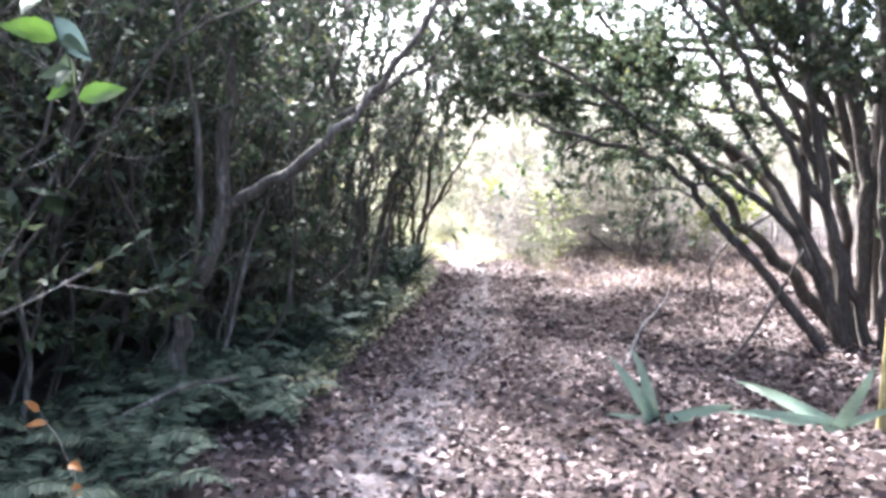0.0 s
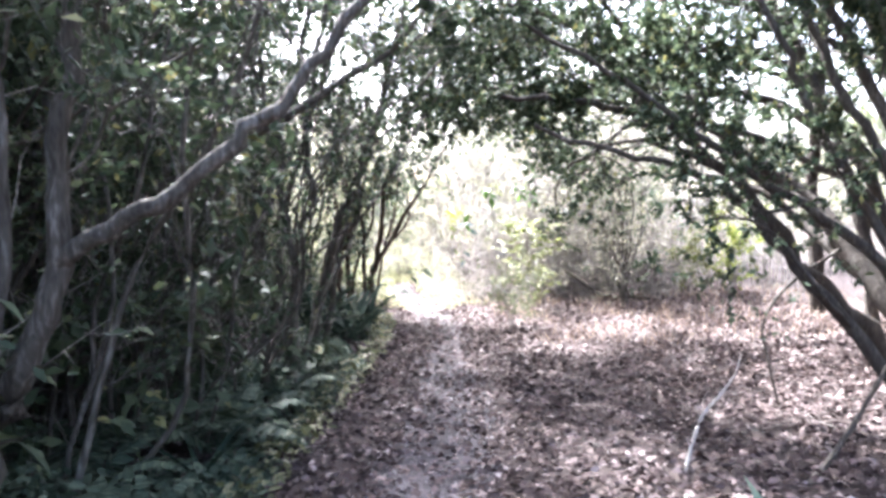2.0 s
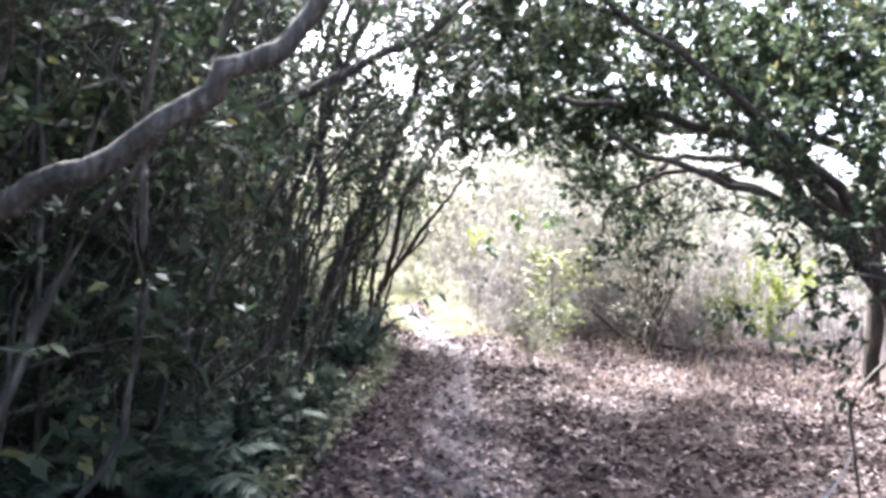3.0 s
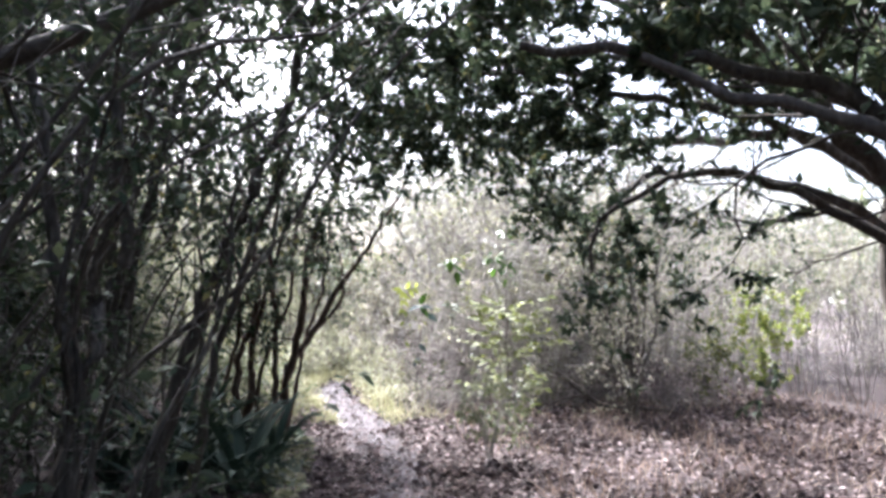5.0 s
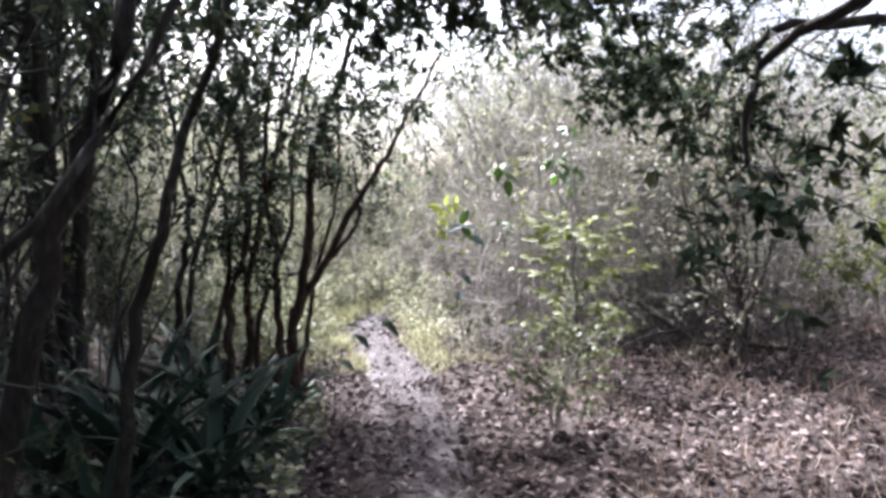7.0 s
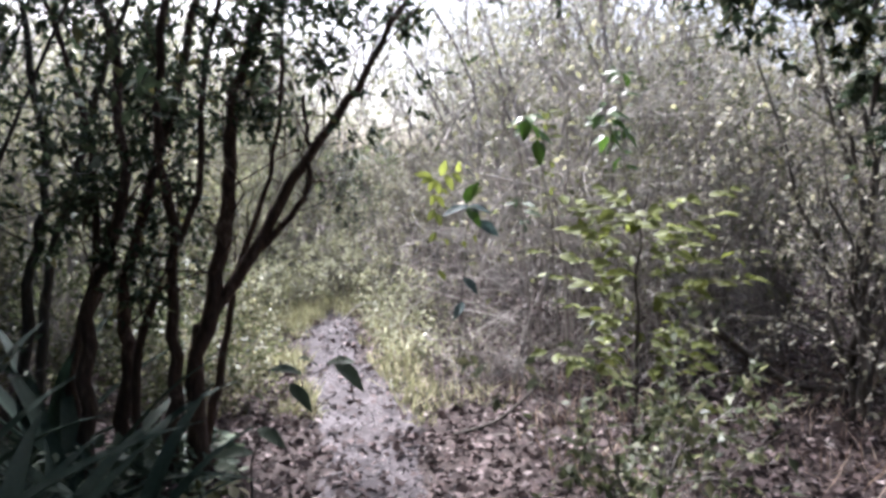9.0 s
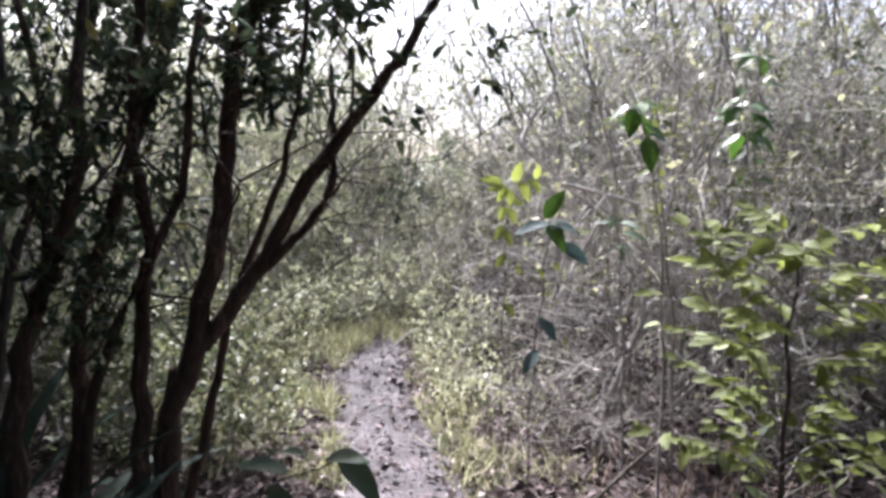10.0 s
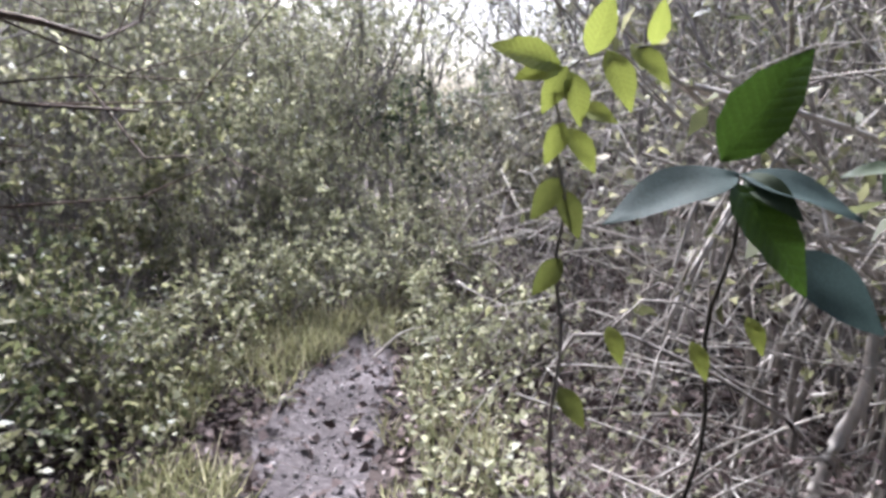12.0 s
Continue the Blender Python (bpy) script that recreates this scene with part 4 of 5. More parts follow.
def veined(m):
    """Side veins slanting from the midrib, darker and lighter bands across the blade."""
    t = m.node_tree
    co, sep = t.nodes.new("ShaderNodeTexCoord"), t.nodes.new("ShaderNodeSeparateXYZ")
    t.links.new(co.outputs["Object"], sep.inputs[0])

    def calc(op, a, b=None):
        k = t.nodes.new("ShaderNodeMath")
        k.operation = op
        for i, v in enumerate((a, b)):
            if v is None:
                continue
            if isinstance(v, float):
                k.inputs[i].default_value = v
            else:
                t.links.new(v, k.inputs[i])
        return k.outputs[0]

    slant = calc("SUBTRACT", sep.outputs["Y"], calc("MULTIPLY", calc("ABSOLUTE", sep.outputs["X"]), 0.8))
    wave = calc("POWER", calc("ABSOLUTE", calc("SINE", calc("MULTIPLY", slant, 34.0))), 0.5)
    rib = calc("GREATER_THAN", calc("ABSOLUTE", sep.outputs["X"]), 0.009)
    value = calc("ADD", calc("MULTIPLY", calc("MULTIPLY", wave, rib), -0.2), 1.15)
    hue = t.nodes.new("ShaderNodeHueSaturation")
    t.links.new(value, hue.inputs["Value"])
    old = t.nodes["Hue/Saturation/Value"]
    for link in list(old.outputs[0].links):
        t.links.new(hue.outputs[0], link.to_socket)
    t.links.new(old.outputs[0], hue.inputs["Color"])
    bp = t.nodes.new("ShaderNodeBump")
    bp.inputs["Strength"].default_value, bp.inputs["Distance"].default_value = 0.2, 0.008
    t.links.new(wave, bp.inputs["Height"])
    t.links.new(bp.outputs[0], t.nodes["Principled BSDF"].inputs["Normal"])
    return m


LEAF_DEEP = broad_leaf(veined(M_LEAF_DEEP), notch=0.04)
LEAF_TEAL = broad_leaf(leafy("dull_blue_green_leaf", [(0, (0.03, 0.05, 0.048)), (1, (0.055, 0.08, 0.075))], 0.65, 0.3, 0.15), slim=0.45)
LEAF_LIME = broad_leaf(veined(M_LEAF_LIME.copy()), notch=0.03)
LEAF_BUSH = broad_leaf(M_LEAF_BUSH)
LEAF_DARK = broad_leaf(M_LEAF_DARK, slim=0.42, curl=0.3)


def leaf_part(root, me, base, tip, face, label=""):
    ob = part("leaf", me, root, label)
    ob.matrix_basis = aim_leaf(base, tip, face)
    return ob


def stem_part(root, pts, r0, r1, material, name="stem"):
    line = curve_through(pts, 6 * len(pts))
    k = np.arange(len(line))[:, None]
    line = line + 0.007 * np.sin(k * [[1.1, 0.9, 0.0]] + line[0, :1] * 40) * np.minimum(1, k / 3)
    return part(name, Tubes().add(line, r0, r1, 6).mesh(name, material), root)


def leaf_whorl_seedling():
    root = tagged(new("leaf_seedling"), "young plant with a whorl of toothed green leaves", "seedling")
    stem_part(root, [(1.03, 13.0, 0.05), (1.02, 12.98, 0.6), (1.05, 12.96, 1.1), (1.07, 12.95, 1.43)], 0.0035, 0.0025, M_BARK_DARK)
    c = (1.07, 12.95, 1.43)
    leaf_part(root, LEAF_DEEP, (1.045, 12.94, 1.445), (1.115, 12.9, 1.575), (-0.5, -1, 0.2), "bright green toothed leaf")
    leaf_part(root, LEAF_DEEP, (1.055, 12.93, 1.42), (1.135, 12.86, 1.315), (0.3, -1, 0.5))
    leaf_part(root, LEAF_TEAL, c, (0.905, 12.9, 1.395), (0, -0.5, 1), "dull blue-green leaf seen edge on")
    leaf_part(root, LEAF_TEAL, c, (1.2, 12.9, 1.405), (0, -0.55, 1), "dull blue-green leaf seen edge on")
    leaf_part(root, LEAF_DARK, (1.075, 12.95, 1.43), (1.115, 12.88, 1.4), (0, -1, 0.3))
    leaf_part(root, LEAF_TEAL, (1.12, 12.93, 1.34), (1.25, 12.9, 1.26), (-0.2, -0.8, 0.6), "dull blue-green drooping leaf")
    for x, z in ((0.93, 1.215), (1.035, 1.2), (1.1, 1.235)):
        leaf_part(root, LEAF_LIME, (x, 12.96, z + 0.02), (x + 0.015, 12.93, z - 0.018), (0.2, -1, 0.4), "small yellow-green leaf")
    for z, dx in ((1.0, 0.08), (0.85, -0.07)):
        leaf_part(root, LEAF_TEAL, (1.04, 12.96, z), (1.04 + dx, 12.88, z - 0.08), (0, -0.7, 1))


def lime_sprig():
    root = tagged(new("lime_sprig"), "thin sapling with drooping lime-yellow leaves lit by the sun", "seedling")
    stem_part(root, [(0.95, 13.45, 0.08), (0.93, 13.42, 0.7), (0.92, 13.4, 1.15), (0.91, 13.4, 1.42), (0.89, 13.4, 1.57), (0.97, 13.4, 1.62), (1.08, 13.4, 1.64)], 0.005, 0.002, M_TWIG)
    # Leaves above 1.45 m take lime, lower ones the darker yellow-green.
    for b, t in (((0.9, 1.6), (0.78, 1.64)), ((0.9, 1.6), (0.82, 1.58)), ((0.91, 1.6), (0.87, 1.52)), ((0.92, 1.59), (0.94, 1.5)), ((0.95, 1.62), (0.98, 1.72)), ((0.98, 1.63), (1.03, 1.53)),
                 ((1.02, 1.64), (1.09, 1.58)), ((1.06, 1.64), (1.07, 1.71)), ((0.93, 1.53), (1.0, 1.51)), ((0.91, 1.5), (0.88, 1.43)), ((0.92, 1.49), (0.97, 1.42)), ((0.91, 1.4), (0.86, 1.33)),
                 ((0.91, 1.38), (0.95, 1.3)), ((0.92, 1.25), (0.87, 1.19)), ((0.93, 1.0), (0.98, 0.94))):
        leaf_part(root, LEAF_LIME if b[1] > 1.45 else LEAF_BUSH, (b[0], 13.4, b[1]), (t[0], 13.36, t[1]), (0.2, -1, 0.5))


def drooping_sapling(label, stem, seed, n, size, leaf, top=0.6):
    """A thin stem with single large leaves that droop."""
    rng = np.random.default_rng(seed)
    root = tagged(new("broadleaf_sapling"), label, "sapling", "broad-leaved saplings by the path")
    line = curve_through(stem, 24)
    stem_part(root, stem, 0.008, 0.003, M_TWIG)
    for _ in range(n):
        k = int((top + (1 - top) * rng.uniform()) * 23)
        side = unit(rng.normal(0, 1, 3) * [1, 1, 0.3])
        b = line[k] + side * 0.02
        t = b + unit(side + [0, 0, rng.uniform(-0.7, 0.25)]) * size * rng.uniform(0.7, 1.2)
        leaf_part(root, leaf, b, t, (0.1 * rng.normal(), -0.7, 1))


def broad_bush():
    """Spreading bush of broad yellow-green leaves in flat tiers."""
    rng = np.random.default_rng(91)
    root = tagged(new("broadleaf_bush"), "spreading bush with tiers of broad yellow-green leaves", "bush")
    bx, by = 1.93, 12.5
    z0 = ground_z(bx, by)
    stem_part(root, [(bx, by, z0 - 0.02), (bx + 0.02, by, 0.6), (bx, by - 0.03, 1.1), (bx + 0.06, by, 1.5)], 0.012, 0.004, M_BARK_DARK)
    for k in range(52):
        z = 0.7 + 0.82 * rng.uniform() ** 0.7 if k < 38 else rng.uniform(0.3, 0.75)
        a = rng.uniform(0, 6.3)
        ln = rng.uniform(0.3, 0.72)
        b = np.array([bx, by, z - 0.12])
        e = b + np.array([math.cos(a) * ln, math.sin(a) * ln * 0.8, 0.12])
        stem_part(root, [b, (b + e) / 2 + [0, 0, 0.04], e], 0.004, 0.002, M_TWIG, "branch")
        for f in np.linspace(0.3, 1.0, 8):
            p = b + (e - b) * f + [0, 0, 0.03]
            d = unit(np.array([math.cos(a), math.sin(a), 0]) + rng.normal(0, 0.8, 3) * [1, 1, 0.35])
            leaf_part(root, LEAF_BUSH if rng.uniform() < 0.82 else LEAF_LIME, p, p + d * rng.uniform(0.06, 0.13), (rng.normal(0, 0.5), -0.6, 1))


def hanging_leaves():
    """Evergreen sprigs hanging near the walker."""
    for label, pts, n, size, leaf, seed in (
            ("evergreen sprig with large dark and yellow leaves hanging from above", [(-1.25, 1.75, 2.9), (-1.1, 1.85, 2.3), (-0.98, 1.9, 1.95), (-0.92, 1.9, 1.7)], 14, 0.11, LEAF_DARK, 5),
            ("evergreen sprig with drooping leaves hanging over the path edge", [(-0.1, 12.4, 2.3), (0.25, 12.2, 2.05), (0.46, 12.1, 1.7)], 8, 0.06, LEAF_DARK, 6)):
        rng = np.random.default_rng(seed)
        root = tagged(new("hanging_sprig"), label, "sprig")
        line = curve_through(pts, 20)
        stem_part(root, pts, 0.006, 0.002, M_BARK_DARK)
        for k in range(n):
            b = line[int(rng.uniform(0.3, 1) * 19)]
            t = b + unit(rng.normal(0, 1, 3) * [1, 1, 0.4] + [0, 0, -0.4]) * size * rng.uniform(0.7, 1.2)
            leaf_part(root, (LEAF_DARK, LEAF_TEAL, LEAF_DEEP)[k % 3] if size > 0.1 else leaf, b, t, (0, -1, 0.25) if size > 0.1 else (0, -0.6, 1))


def seedling_left():
    root = tagged(new("leaf_seedling"), "small dark seedling with drooping leaves at the path edge", "seedling")
    stem_part(root, [(-0.05, 11.75, 0.02), (0.0, 11.7, 0.45), (0.12, 11.65, 0.7), (0.33, 11.6, 0.82)], 0.006, 0.002, M_BARK_DARK)
    for b, t in (((0.2, 0.77), (0.1, 0.84)), ((0.26, 0.8), (0.22, 0.88)), ((0.3, 0.81), (0.4, 0.86)), ((0.33, 0.82), (0.46, 0.74)), ((0.15, 0.73), (0.25, 0.66)), ((0.02, 0.55), (0.14, 0.52)), ((0.0, 0.45), (-0.12, 0.5))):
        leaf_part(root, LEAF_DARK, (b[0], 11.63, b[1]), (t[0], 11.55, t[1]), (0, -0.5, 1))


leaf_whorl_seedling()
lime_sprig()
broad_bush()
drooping_sapling("tall sapling with a drooping tuft of green leaves", [(1.62, 12.95, 0.05), (1.6, 12.95, 1.0), (1.5, 12.9, 1.7), (1.38, 12.85, 1.98)], 71, 13, 0.14, LEAF_DEEP, 0.8)
drooping_sapling("thin sapling with a few dark hanging leaves", [(1.55, 13.3, 0.08), (1.5, 13.25, 0.9), (1.42, 13.2, 1.55)], 72, 7, 0.11, LEAF_DARK, 0.85)
drooping_sapling("broad-leaved sapling reaching up beside the path", [(2.1, 13.2, 0.05), (2.05, 13.1, 1.0), (1.95, 13.0, 1.75), (1.9, 12.95, 2.1)], 73, 16, 0.12, LEAF_DEEP, 0.7)
drooping_sapling("leafy sapling with yellow-green leaves beside the brush", [(1.85, 13.45, 0.05), (1.8, 13.4, 0.9), (1.68, 13.3, 1.5), (1.6, 13.25, 2.1)], 74, 18, 0.1, LEAF_BUSH, 0.62)
drooping_sapling("broad-leaved green sapling standing in the brush", [(2.45, 13.8, 0.05), (2.4, 13.7, 1.0), (2.25, 13.6, 1.8), (2.2, 13.5, 2.4)], 75, 20, 0.13, LEAF_DEEP, 0.6)
seedling_left()
hanging_leaves()


def iris_clump():
    rng = np.random.default_rng(95)

    def blade(material):
        n = 8
        v, q = [], []
        for i in range(n + 1):
            f = i / n
            w = 0.5 * (0.11 * (1 - f ** 3) + 0.004)
            for k in (-1, 0, 1):
                v.append((k * w, f, -0.25 * f ** 3 + 0.35 * abs(k) * w))
        for i in range(n):
            for k in range(2):
                a = i * 3 + k
                q.append((a, a + 1, a + 4, a + 3))
        return raw_mesh("blade", v, q, material, smooth=True)

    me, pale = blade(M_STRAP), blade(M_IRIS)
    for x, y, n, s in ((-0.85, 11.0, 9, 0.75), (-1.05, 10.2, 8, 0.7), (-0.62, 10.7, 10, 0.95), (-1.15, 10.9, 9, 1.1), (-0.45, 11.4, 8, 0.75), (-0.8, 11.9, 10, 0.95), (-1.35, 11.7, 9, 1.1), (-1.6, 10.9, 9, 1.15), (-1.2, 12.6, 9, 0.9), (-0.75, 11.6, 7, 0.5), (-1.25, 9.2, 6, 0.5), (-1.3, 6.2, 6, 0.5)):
        root = tagged(new("sword_leaf_plant"), "dark clump of broad arching strap leaves on the bank", "plant", "sword-leaved plants")
        z = ground_z(x, y) - 0.01
        for k in range(n):
            a = 6.28 * k / n + rng.uniform(-0.3, 0.3)
            o = s * rng.uniform(0.45, 0.85)
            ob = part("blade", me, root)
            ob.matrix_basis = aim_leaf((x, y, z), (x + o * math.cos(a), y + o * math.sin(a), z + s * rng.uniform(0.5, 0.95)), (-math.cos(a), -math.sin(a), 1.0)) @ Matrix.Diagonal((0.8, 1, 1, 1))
    for label, blades in (("upright clump of sword-shaped grey-green leaves in fallen leaves", (((1.3, 4.5, 0), (1.06, 4.5, 0.42)), ((1.3, 4.5, 0), (1.22, 4.55, 0.48)), ((1.31, 4.5, 0), (1.28, 4.4, 0.2)), ((1.3, 4.5, 0), (1.02, 4.42, 0.1)))),
                          ("grey-green sword leaves lying flat on fallen leaves", (((1.36, 4.45, 0.03), (1.9, 4.55, 0.12)), ((2.35, 4.3, 0.02), (1.75, 4.42, 0.13)), ((2.35, 4.3, 0.02), (1.9, 4.75, 0.25)), ((2.36, 4.3, 0.02), (2.7, 4.2, 0.2)), ((2.35, 4.3, 0.02), (2.45, 4.1, 0.4))))):
        root = tagged(new("sword_leaf_plant"), label, "plant", "sword-leaved plants")
        for b, t in blades:
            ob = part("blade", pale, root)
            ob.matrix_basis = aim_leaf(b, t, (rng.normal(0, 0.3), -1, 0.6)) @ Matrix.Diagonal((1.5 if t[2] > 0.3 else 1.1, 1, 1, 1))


iris_clump()


def withered_herb():
    root = tagged(new("withered_herb"), "withered herb with orange dying leaves in the ferns", "plant")
    stem_part(root, [(-1.7, 3.25, -0.01), (-1.72, 3.22, 0.3), (-1.8, 3.15, 0.56)], 0.004, 0.002, M_TWIG)
    me = broad_leaf(M_LITTER_ORANGE, curl=0.35)
    for b, t in (((-1.72, 3.22, 0.3), (-1.65, 3.17, 0.3)), ((-1.78, 3.17, 0.5), (-1.85, 3.13, 0.52)), ((-1.8, 3.15, 0.56), (-1.83, 3.12, 0.62)), ((-1.71, 3.23, 0.2), (-1.66, 3.18, 0.16))):
        leaf_part(root, me, b, t, (0.1, -0.7, 1))


withered_herb()


def ferns():
    """Ferns along the shady bank: fronds of many leaflets."""
    def frond(seed):
        rng = np.random.default_rng(seed)
        n = 26
        t = np.linspace(0.12, 1, n)
        mid = np.stack([np.zeros(n), t, 0.55 * np.sin(t * 1.9) - 0.28 * t * t], 1)
        p = np.concatenate([mid, mid])
        side = np.concatenate([np.full(n, -1.0), np.full(n, 1.0)])
        w = 0.24 * np.sin(np.pi * np.clip(t, 0.05, 1) ** 0.75) + 0.02
        d = np.stack([side, np.full(2 * n, 0.35), rng.normal(-0.15, 0.12, 2 * n)], 1)
        return leaf_mesh("frond", p, d, np.tile([0, 0, 1.0], (2 * n, 1)), np.tile(w, 2), 0.045, M_LEAF_TEAL, rng, 0.1, 0.25)

    fr = [frond(1), frond(2)]
    proto = tagged(new("fern"), "blue-green fern with arching fronds on the shady bank", "fern", "ferns along the bank")
    rng = np.random.default_rng(96)
    for k in range(9):
        ob = part("frond", fr[k % 2], proto)
        ob.matrix_basis = pose(0, 0, 0.03, rng.uniform(-5, 30), 0, k * 40 + rng.uniform(-12, 12)) @ Matrix.Scale(rng.uniform(0.32, 0.55), 4)
    spots = []
    edge = lambda y: float(np.interp(y, [0, 5, 6.4, 8.3, 10, 12], [-1.2, -1.15, -1.0, -0.68, -0.45, -0.35]))
    for k in range(20):
        y = 2.4 + 7.0 * (k / 20) + rng.uniform(-0.15, 0.15)
        spots.append((edge(y) - rng.uniform(0.12, 0.4) - (k % 3) * 0.42, y, rng.uniform(0, 360), rng.uniform(0.7, 1.25), 0, 0))
    place(proto, spots)


ferns()


def bank_herbs():
    """Ivy and low leaves over the bank and at the foot of the thicket."""
    rng = np.random.default_rng(97)
    n = 20000
    y = rng.uniform(1.0, 12.8, n)
    e = np.interp(y, [0, 5, 6.4, 8.3, 10, 12, 13], [-1.15, -1.0, -0.85, -0.5, -0.25, -0.12, -0.3])
    x = e - np.abs(rng.normal(0, 1, n)) * 0.9
    clump = np.array([noise.noise((a * 1.3, b * 1.3, 9)) for a, b in zip(x, y)])
    ok = clump > -0.12
    x, y, clump = x[ok], y[ok], clump[ok]
    n = len(x)
    z = on_ground(np.stack([x, y], 1)) + rng.uniform(0.01, 1, n) ** 1.3 * (0.12 + 0.45 * np.clip(clump, 0, 1)) * np.clip((np.interp(y, [0, 5, 6.4, 8.3, 10, 12, 13], [-1.15, -1.0, -0.85, -0.5, -0.25, -0.12, -0.3]) - x) * 4 + 0.25, 0.1, 1)
    ln = rng.uniform(0.04, 0.1, n)
    ob = new("bank_herbs", leaf_mesh("bank_herbs", np.stack([x, y, z], 1), unit(rng.normal(0, 1, (n, 3)) * [1, 1, 0.5]), unit(rng.normal(0, 0.45, (n, 3)) + [0.2, -0.3, 1]), ln, ln * 0.62, M_LEAF_TEAL, rng))
    tagged(ob, "low dark blue-green ivy and herbs along the shady bank", "ground cover", kind="stuff")
    n = 900
    y = rng.uniform(5.0, 12.0, n)
    x = np.interp(y, [5, 6.4, 8.3, 10, 12], [-0.95, -0.82, -0.48, -0.22, -0.1]) - rng.uniform(-0.05, 0.22, n)
    z = on_ground(np.stack([x, y], 1)) + rng.uniform(0.02, 0.16, n)
    ln = rng.uniform(0.04, 0.09, n)
    ob = new("edge_herbs", leaf_mesh("edge_herbs", np.stack([x, y, z], 1), unit(rng.normal(0, 1, (n, 3)) * [1, 1, 0.5]), unit(rng.normal(0, 0.45, (n, 3)) + [0.2, -0.3, 1]), ln, ln * 0.6, M_LEAF_MIX, rng))
    tagged(ob, "bright green low herbs at the edge of the path", "ground cover", kind="stuff")


bank_herbs()


def grass():
    rng = np.random.default_rng(98)
    n = 15000
    y = rng.uniform(12.9, 19.0, n)
    side = np.where(rng.uniform(0, 1, n) < 0.7, -1, 1)
    w = np.array([path_w(a) for a in y]) / 2
    x = np.array([path_x(a) for a in y]) + side * (w * np.interp(y, [15.4, 16.4], [0.8, 0]) + np.abs(rng.normal(0, 0.4, n)) + 0.01)
    clump = np.array([noise.noise((a * 2.2, b * 2.2, 4)) for a, b in zip(x, y)])
    ok = clump > -0.05
    x, y, clump = x[ok], y[ok], clump[ok]
    n = len(x)
    z = on_ground(np.stack([x, y], 1))
    ln = rng.uniform(0.06, 0.28, n) * (0.6 + clump)
    ob = new("grass", leaf_mesh("grass", np.stack([x, y, z], 1), unit(rng.normal(0, 0.45, (n, 3)) + [0, 0, 1]), unit(rng.normal(0, 1, (n, 3))), ln, 0.008, M_GRASS, rng, 0.1, 0.6, simple=True))
    tagged(ob, "tufts of yellowing grass beside the path", "grass", kind="stuff")
    n = 3200
    y = rng.uniform(14.2, 18.5, n)
    x = np.array([path_x(a) for a in y]) + np.array([path_w(a) for a in y]) / 2 + np.abs(rng.normal(0, 0.6, n)) + 0.05
    z = on_ground(np.stack([x, y], 1)) + rng.uniform(0.02, 0.3, n) ** 1.2
    ln = rng.uniform(0.03, 0.06, n)
    ob = new("undergrowth", leaf_mesh("undergrowth", np.stack([x, y, z], 1), unit(rng.normal(0, 1, (n, 3))), unit(rng.normal(0, 0.6, (n, 3)) + [0, 0, 1]), ln, ln * 0.6, M_LEAF_FRESH, rng, simple=True))
    tagged(ob, "pale green undergrowth beneath the brush", "undergrowth", kind="stuff")
    n = 10500
    y = rng.uniform(13.2, 18.8, n)
    x = np.array([path_x(a) for a in y]) - np.array([path_w(a) for a in y]) / 2 - np.abs(rng.normal(0, 1.3, n)) - 0.12
    z = on_ground(np.stack([x, y], 1)) + rng.uniform(0.02, 0.5, n) ** 1.2
    ln = rng.uniform(0.02, 0.05, n)
    ob = new("undergrowth", leaf_mesh("undergrowth", np.stack([x, y, z], 1), unit(rng.normal(0, 1, (n, 3))), unit(rng.normal(0, 0.6, (n, 3)) + [0, 0, 1]), ln, ln * 0.6, M_LEAF_MIX, rng, simple=True))
    tagged(ob, "grey-green undergrowth among the grass", "undergrowth", kind="stuff")

    n = 12000
    y = rng.uniform(18.4, 25, n)
    x = rng.uniform(-7, 9, n)
    z = on_ground(np.stack([x, y], 1)) + rng.uniform(0.02, 1.1, n) ** 1.4
    ln = rng.uniform(0.05, 0.1, n)
    ob = new("undergrowth", leaf_mesh("undergrowth", np.stack([x, y, z], 1), unit(rng.normal(0, 1, (n, 3))), unit(rng.normal(0, 0.6, (n, 3)) + [0, 0, 1]), ln, ln * 0.6, M_LEAF_FRESH, rng, simple=True))
    tagged(ob, "low grey-green scrub closing the end of the path", "undergrowth", kind="stuff")


grass()


def dry_stalks():
    rng = np.random.default_rng(77)
    n = 4200
    x, y = rng.uniform(1.3, 7, n), rng.uniform(9.6, 14, n)
    clump = np.array([noise.noise((a * 1.4, b * 1.4, 14)) for a, b in zip(x, y)])
    ok = (clump > -0.1) & (x > 1.2 + (13 - y) * 0.15)
    x, y = x[ok], y[ok]
    n = len(x)
    z = on_ground(np.stack([x, y], 1))
    ln = rng.uniform(0.06, 0.26, n)
    ob = new("dry_stalks", leaf_mesh("dry_stalks", np.stack([x, y, z], 1), unit(rng.normal(0, 0.5, (n, 3)) + [0, 0, 1]), unit(rng.normal(0, 1, (n, 3))), ln, 0.008, M_STRAW, rng, 0.1, 0.4, simple=True))
    tagged(ob, "short dry straw-coloured stalks in fallen leaves", "dry grass", kind="stuff")


M_STRAW = leafy("straw", [(0, (0.16, 0.11, 0.08)), (0.6, (0.3, 0.22, 0.17)), (1, (0.48, 0.4, 0.33))], 0.6, 0.25)
dry_stalks()


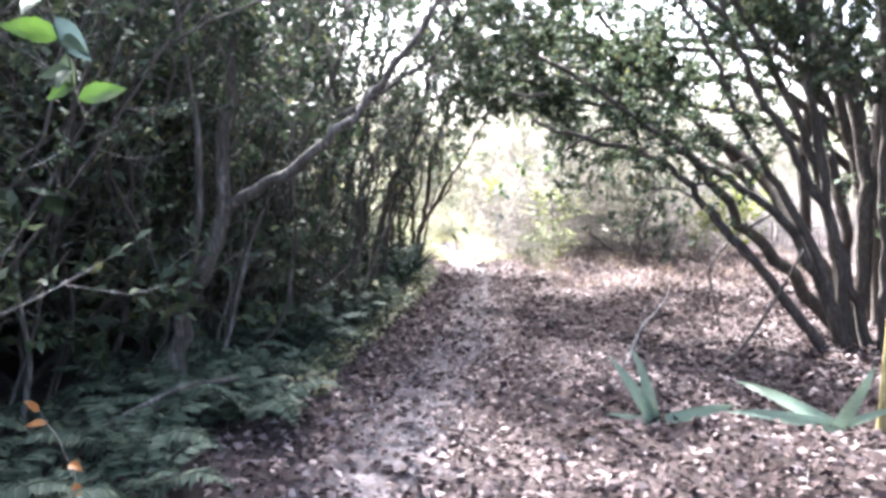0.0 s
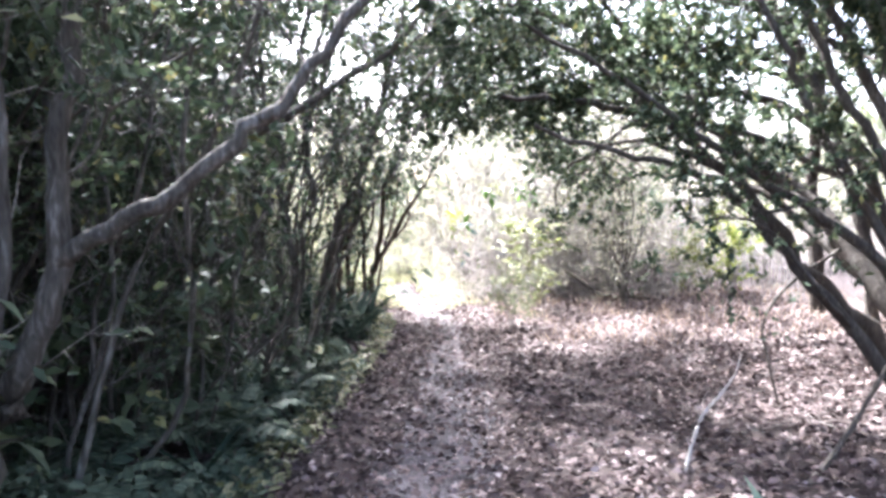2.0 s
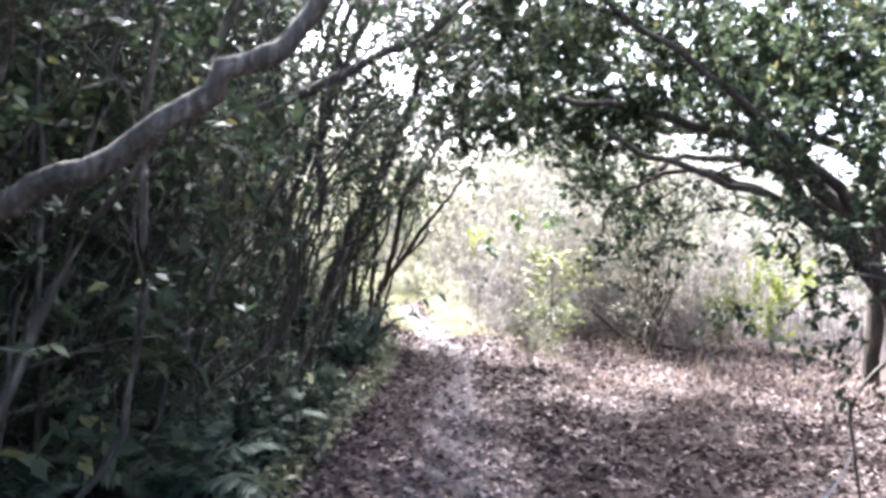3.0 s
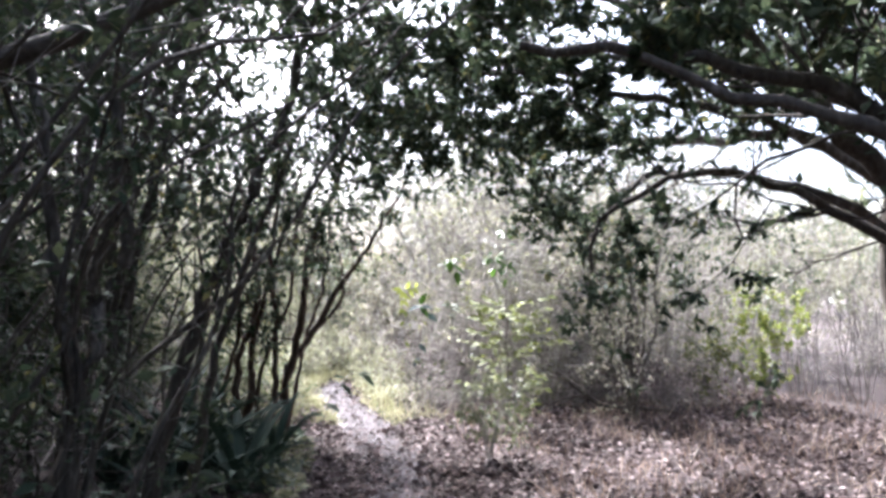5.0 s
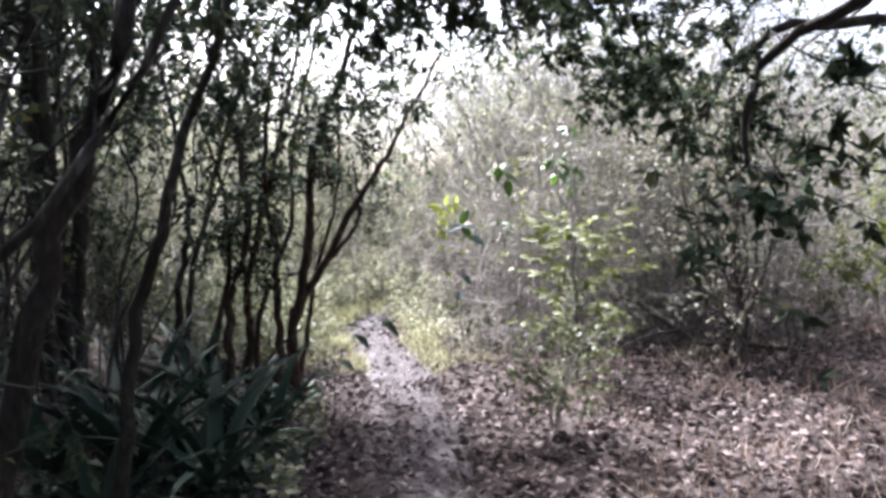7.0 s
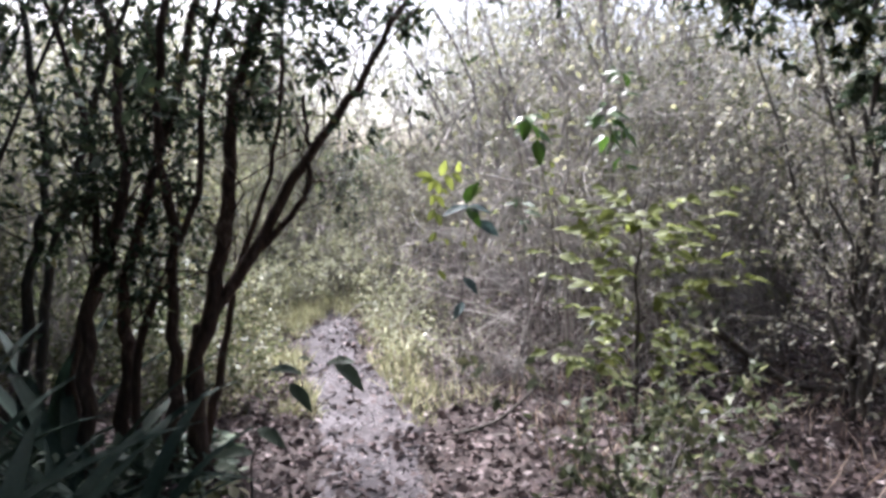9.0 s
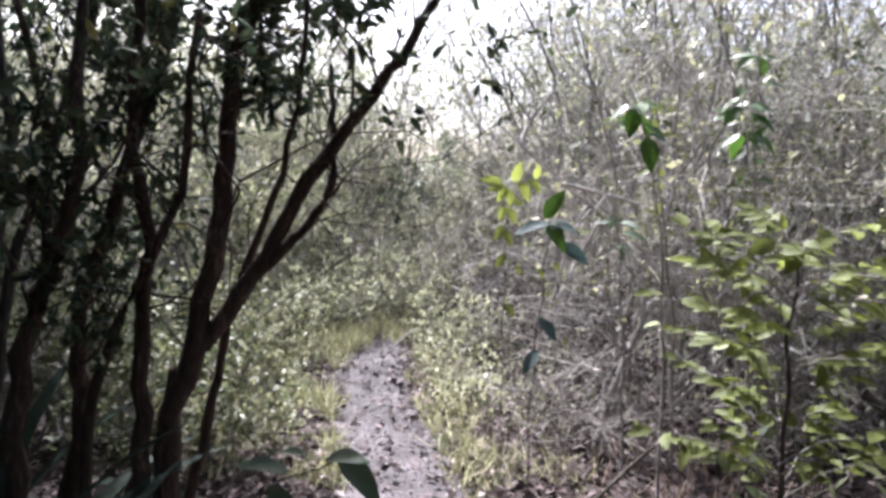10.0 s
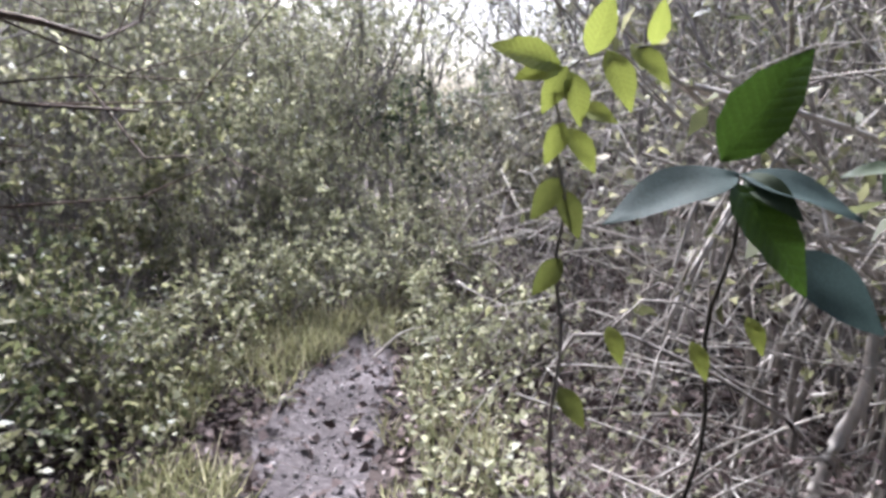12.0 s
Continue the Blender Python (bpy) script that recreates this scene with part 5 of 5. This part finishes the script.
def branches_on_ground():
    def limb(name, label, cat, pts, r0, r1, mat, side=()):
        root = tagged(new(name), label, cat, "fallen wood")
        rng = np.random.default_rng(len(label))
        part("wood", Tubes().add(curve_through(pts, 26), r0, r1, 7, 0.06, rng).mesh("wood", mat), root)
        for s in side:
            part("side_branch", Tubes().add(curve_through(s, 14), r1 * 0.9, r1 * 0.35, 5, 0.05, rng).mesh("side_branch", mat), root)

    limb("dead_branch", "pale crooked dead stick standing in fallen leaves", "branch", [(1.5, 5.95, -0.02), (1.58, 6.03, 0.12), (1.66, 6.05, 0.3), (1.77, 6.05, 0.42), (1.86, 6.05, 0.54), (1.9, 6.05, 0.66)], 0.013, 0.004, M_DEAD, [[(1.66, 6.05, 0.3), (1.64, 6.0, 0.4), (1.68, 5.98, 0.5)]])
    limb("dead_branch", "thin grey hanging branch bent down to the ground", "branch", [(3.3, 7.2, 1.2), (2.9, 7.2, 0.95), (2.68, 7.2, 0.66), (2.72, 7.2, 0.35), (2.8, 7.2, 0.0)], 0.015, 0.008, M_BARK)
    limb("dead_branch", "dark leaning stick propped against the arching tree", "branch", [(2.0, 5.6, -0.02), (2.46, 5.95, 0.12), (2.78, 6.0, 0.55), (3.0, 6.0, 0.95)], 0.02, 0.009, M_BARK_DARK)
    limb("fallen_log", "dark fallen bough lying under the bare tree", "log", [(2.75, 13.3, 0.62), (3.0, 13.2, 0.42), (3.25, 13.1, 0.24), (3.7, 13.0, 0.2), (4.2, 12.9, 0.14)], 0.032, 0.02, M_BARK_DARK, [[(3.1, 13.15, 0.36), (2.7, 13.1, 0.3), (2.4, 13.1, 0.15)]])
    arc = np.array([(0.95, 14.26, 2.0), (1.07, 14.28, 1.9), (1.35, 14.3, 1.66), (1.62, 14.3, 1.47), (1.86, 14.3, 1.27), (2.0, 14.3, 1.11), (2.08, 14.3, 0.9), (2.12, 14.35, 0.5), (2.14, 14.35, 0.1)])
    limb("arched_branch", "bleached dead branch arching down into the brush", "branch", arc, 0.006, 0.015, M_DEAD,
         [[(1.35, 14.3, 1.66), (1.8, 14.3, 1.56), (2.2, 14.25, 1.42), (2.55, 14.2, 1.36)], [(1.62, 14.3, 1.47), (1.5, 14.25, 1.25), (1.36, 14.2, 0.98), (1.32, 14.2, 0.72)], [(1.55, 14.3, 1.5), (1.42, 14.2, 1.36), (1.34, 14.15, 1.12)],
          [(1.07, 14.28, 1.9), (1.2, 14.3, 2.15), (1.5, 14.35, 2.45)], [(1.86, 14.3, 1.27), (2.2, 14.2, 1.15), (2.6, 14.1, 1.12)]])
    rng = np.random.default_rng(152)
    for k in range(7):
        q = arc + rng.normal(0, 0.05, 3) * [1, 1.5, 1] + rng.normal(0, 0.022, arc.shape)
        q[-3:, 0] += np.array([0.3, 0.7, 1.0]) * rng.uniform(-0.25, 0.5)
        q[-1, 2] = 0.1
        limb("arched_branch", "thin bleached branch in a sheaf of arching dead wood", "branch", q[k % 3:], 0.003, 0.009, M_DEAD,
             [[q[4], q[4] + [0.25, -0.05, -0.05], q[4] + [0.55, -0.1, -0.2 + 0.05 * k]], [q[3], q[3] + [-0.12, -0.05, -0.2], q[3] + [-0.25 + 0.03 * k, -0.1, -0.5]]])
    limb("fallen_log", "bleached short log leaning among twigs", "log", [(1.5, 13.75, 0.08), (1.6, 13.82, 0.42), (1.72, 13.9, 0.69), (1.78, 13.9, 0.84), (1.8, 13.92, 1.0)], 0.026, 0.016, M_DEAD)
    limb("dead_branch", "thin dark branch lying on the fallen leaves", "branch", [(0.95, 12.7, 0.12), (1.25, 12.9, 0.14), (1.55, 13.1, 0.3), (1.75, 13.2, 0.42)], 0.012, 0.007, M_BARK_DARK)
    limb("dead_branch", "curved pale fallen branch in the fern bank", "branch", [(-2.2, 4.1, 0.02), (-1.9, 4.2, 0.2), (-1.6, 4.35, 0.32), (-1.35, 4.6, 0.3)], 0.022, 0.012, M_BARK)
    limb("dead_branch", "dry grey twig lying across the path edge", "branch", [(0.2, 16.0, 0.22), (0.35, 16.05, 0.36), (0.5, 16.1, 0.4)], 0.01, 0.004, M_DEAD)
    limb("pole_sapling", "smooth straight ochre pole-like trunk", "sapling", [(2.62, 4.3, -0.02), (2.66, 4.3, 0.8), (2.72, 4.3, 1.6), (2.8, 4.35, 3.2)], 0.026, 0.016, M_GRASS_STEM)
    rng = np.random.default_rng(99)
    for k in range(10):
        x, y = 1.1 + 1.6 * rng.uniform(), 13.5 + 1.6 * rng.uniform()
        a, ln = rng.uniform(-0.6, 0.9), rng.uniform(0.6, 1.5)
        p0 = np.array([x, y, ground_z(x, y) + rng.uniform(0.0, 0.05)])
        e = np.array([math.cos(a), 0.3 * rng.normal(), rng.uniform(0.3, 1.1)])
        limb("dead_branch", "thin bare grey twig standing in the brush", "branch", [p0, p0 + e * ln * 0.4 + rng.normal(0, 0.05, 3), p0 + e * ln * 0.7 + rng.normal(0, 0.08, 3), p0 + e * ln + [0, 0, -0.2]], 0.007, 0.0025, (M_DEAD, M_TWIG)[k % 2])


def dead_tangle():
    """Arching bleached vines and twigs woven through the brush beside the path."""
    rng = np.random.default_rng(151)
    fine, stout = Tubes(), Tubes()
    for k in range(420):
        y = rng.uniform(13.5, 16.8)
        x = path_x(y) + 0.55 + 2.9 * rng.uniform() ** 1.2
        z = ground_z(x, y) + rng.uniform(0.0, 1.7) ** 1.1 * (0.5 if y < 14 else 1.0)
        a = rng.normal(0.0, 0.7) + (math.pi if rng.uniform() < 0.45 else 0)
        ln, rise = rng.uniform(0.35, 1.3), rng.uniform(-0.15, 0.6)
        d = np.array([math.cos(a), 0.6 * math.sin(a), 0])
        pts = [np.array([x, y, z])]
        for f in (0.25, 0.5, 0.75, 1.0):
            pts.append(pts[0] + d * ln * f + np.array([0, 0, ln * (rise * f - 0.75 * f * f)]) + rng.normal(0, 0.1 * ln, 3))
        pts = np.array(pts)
        if any(p[0] < path_x(p[1]) + 0.5 for p in pts):
            continue
        pts[:, 2] = np.maximum(pts[:, 2], [ground_z(p[0], p[1]) + 0.02 for p in pts])
        (fine if k % 2 else stout).add(curve_through(pts, 11), 0.0065 if k % 8 == 0 else 0.0035, 0.003 if k % 8 == 0 else 0.0015, 4)
    for name, label, t, mat in (("vine_tangle", "tangle of thin bleached dead vines in the brush", fine, M_DEAD), ("twig_tangle", "crooked grey dead twigs woven through the brush", stout, M_TWIG)):
        tagged(new(name, t.mesh(name, mat)), label, "dead vines", kind="stuff")


dead_tangle()

M_GRASS_STEM = surface("ochre_bark", [(0.3, (0.14, 0.11, 0.045)), (0.55, (0.26, 0.22, 0.1)), (0.75, (0.4, 0.36, 0.2))], 8, 0.6, 0.4)
branches_on_ground()
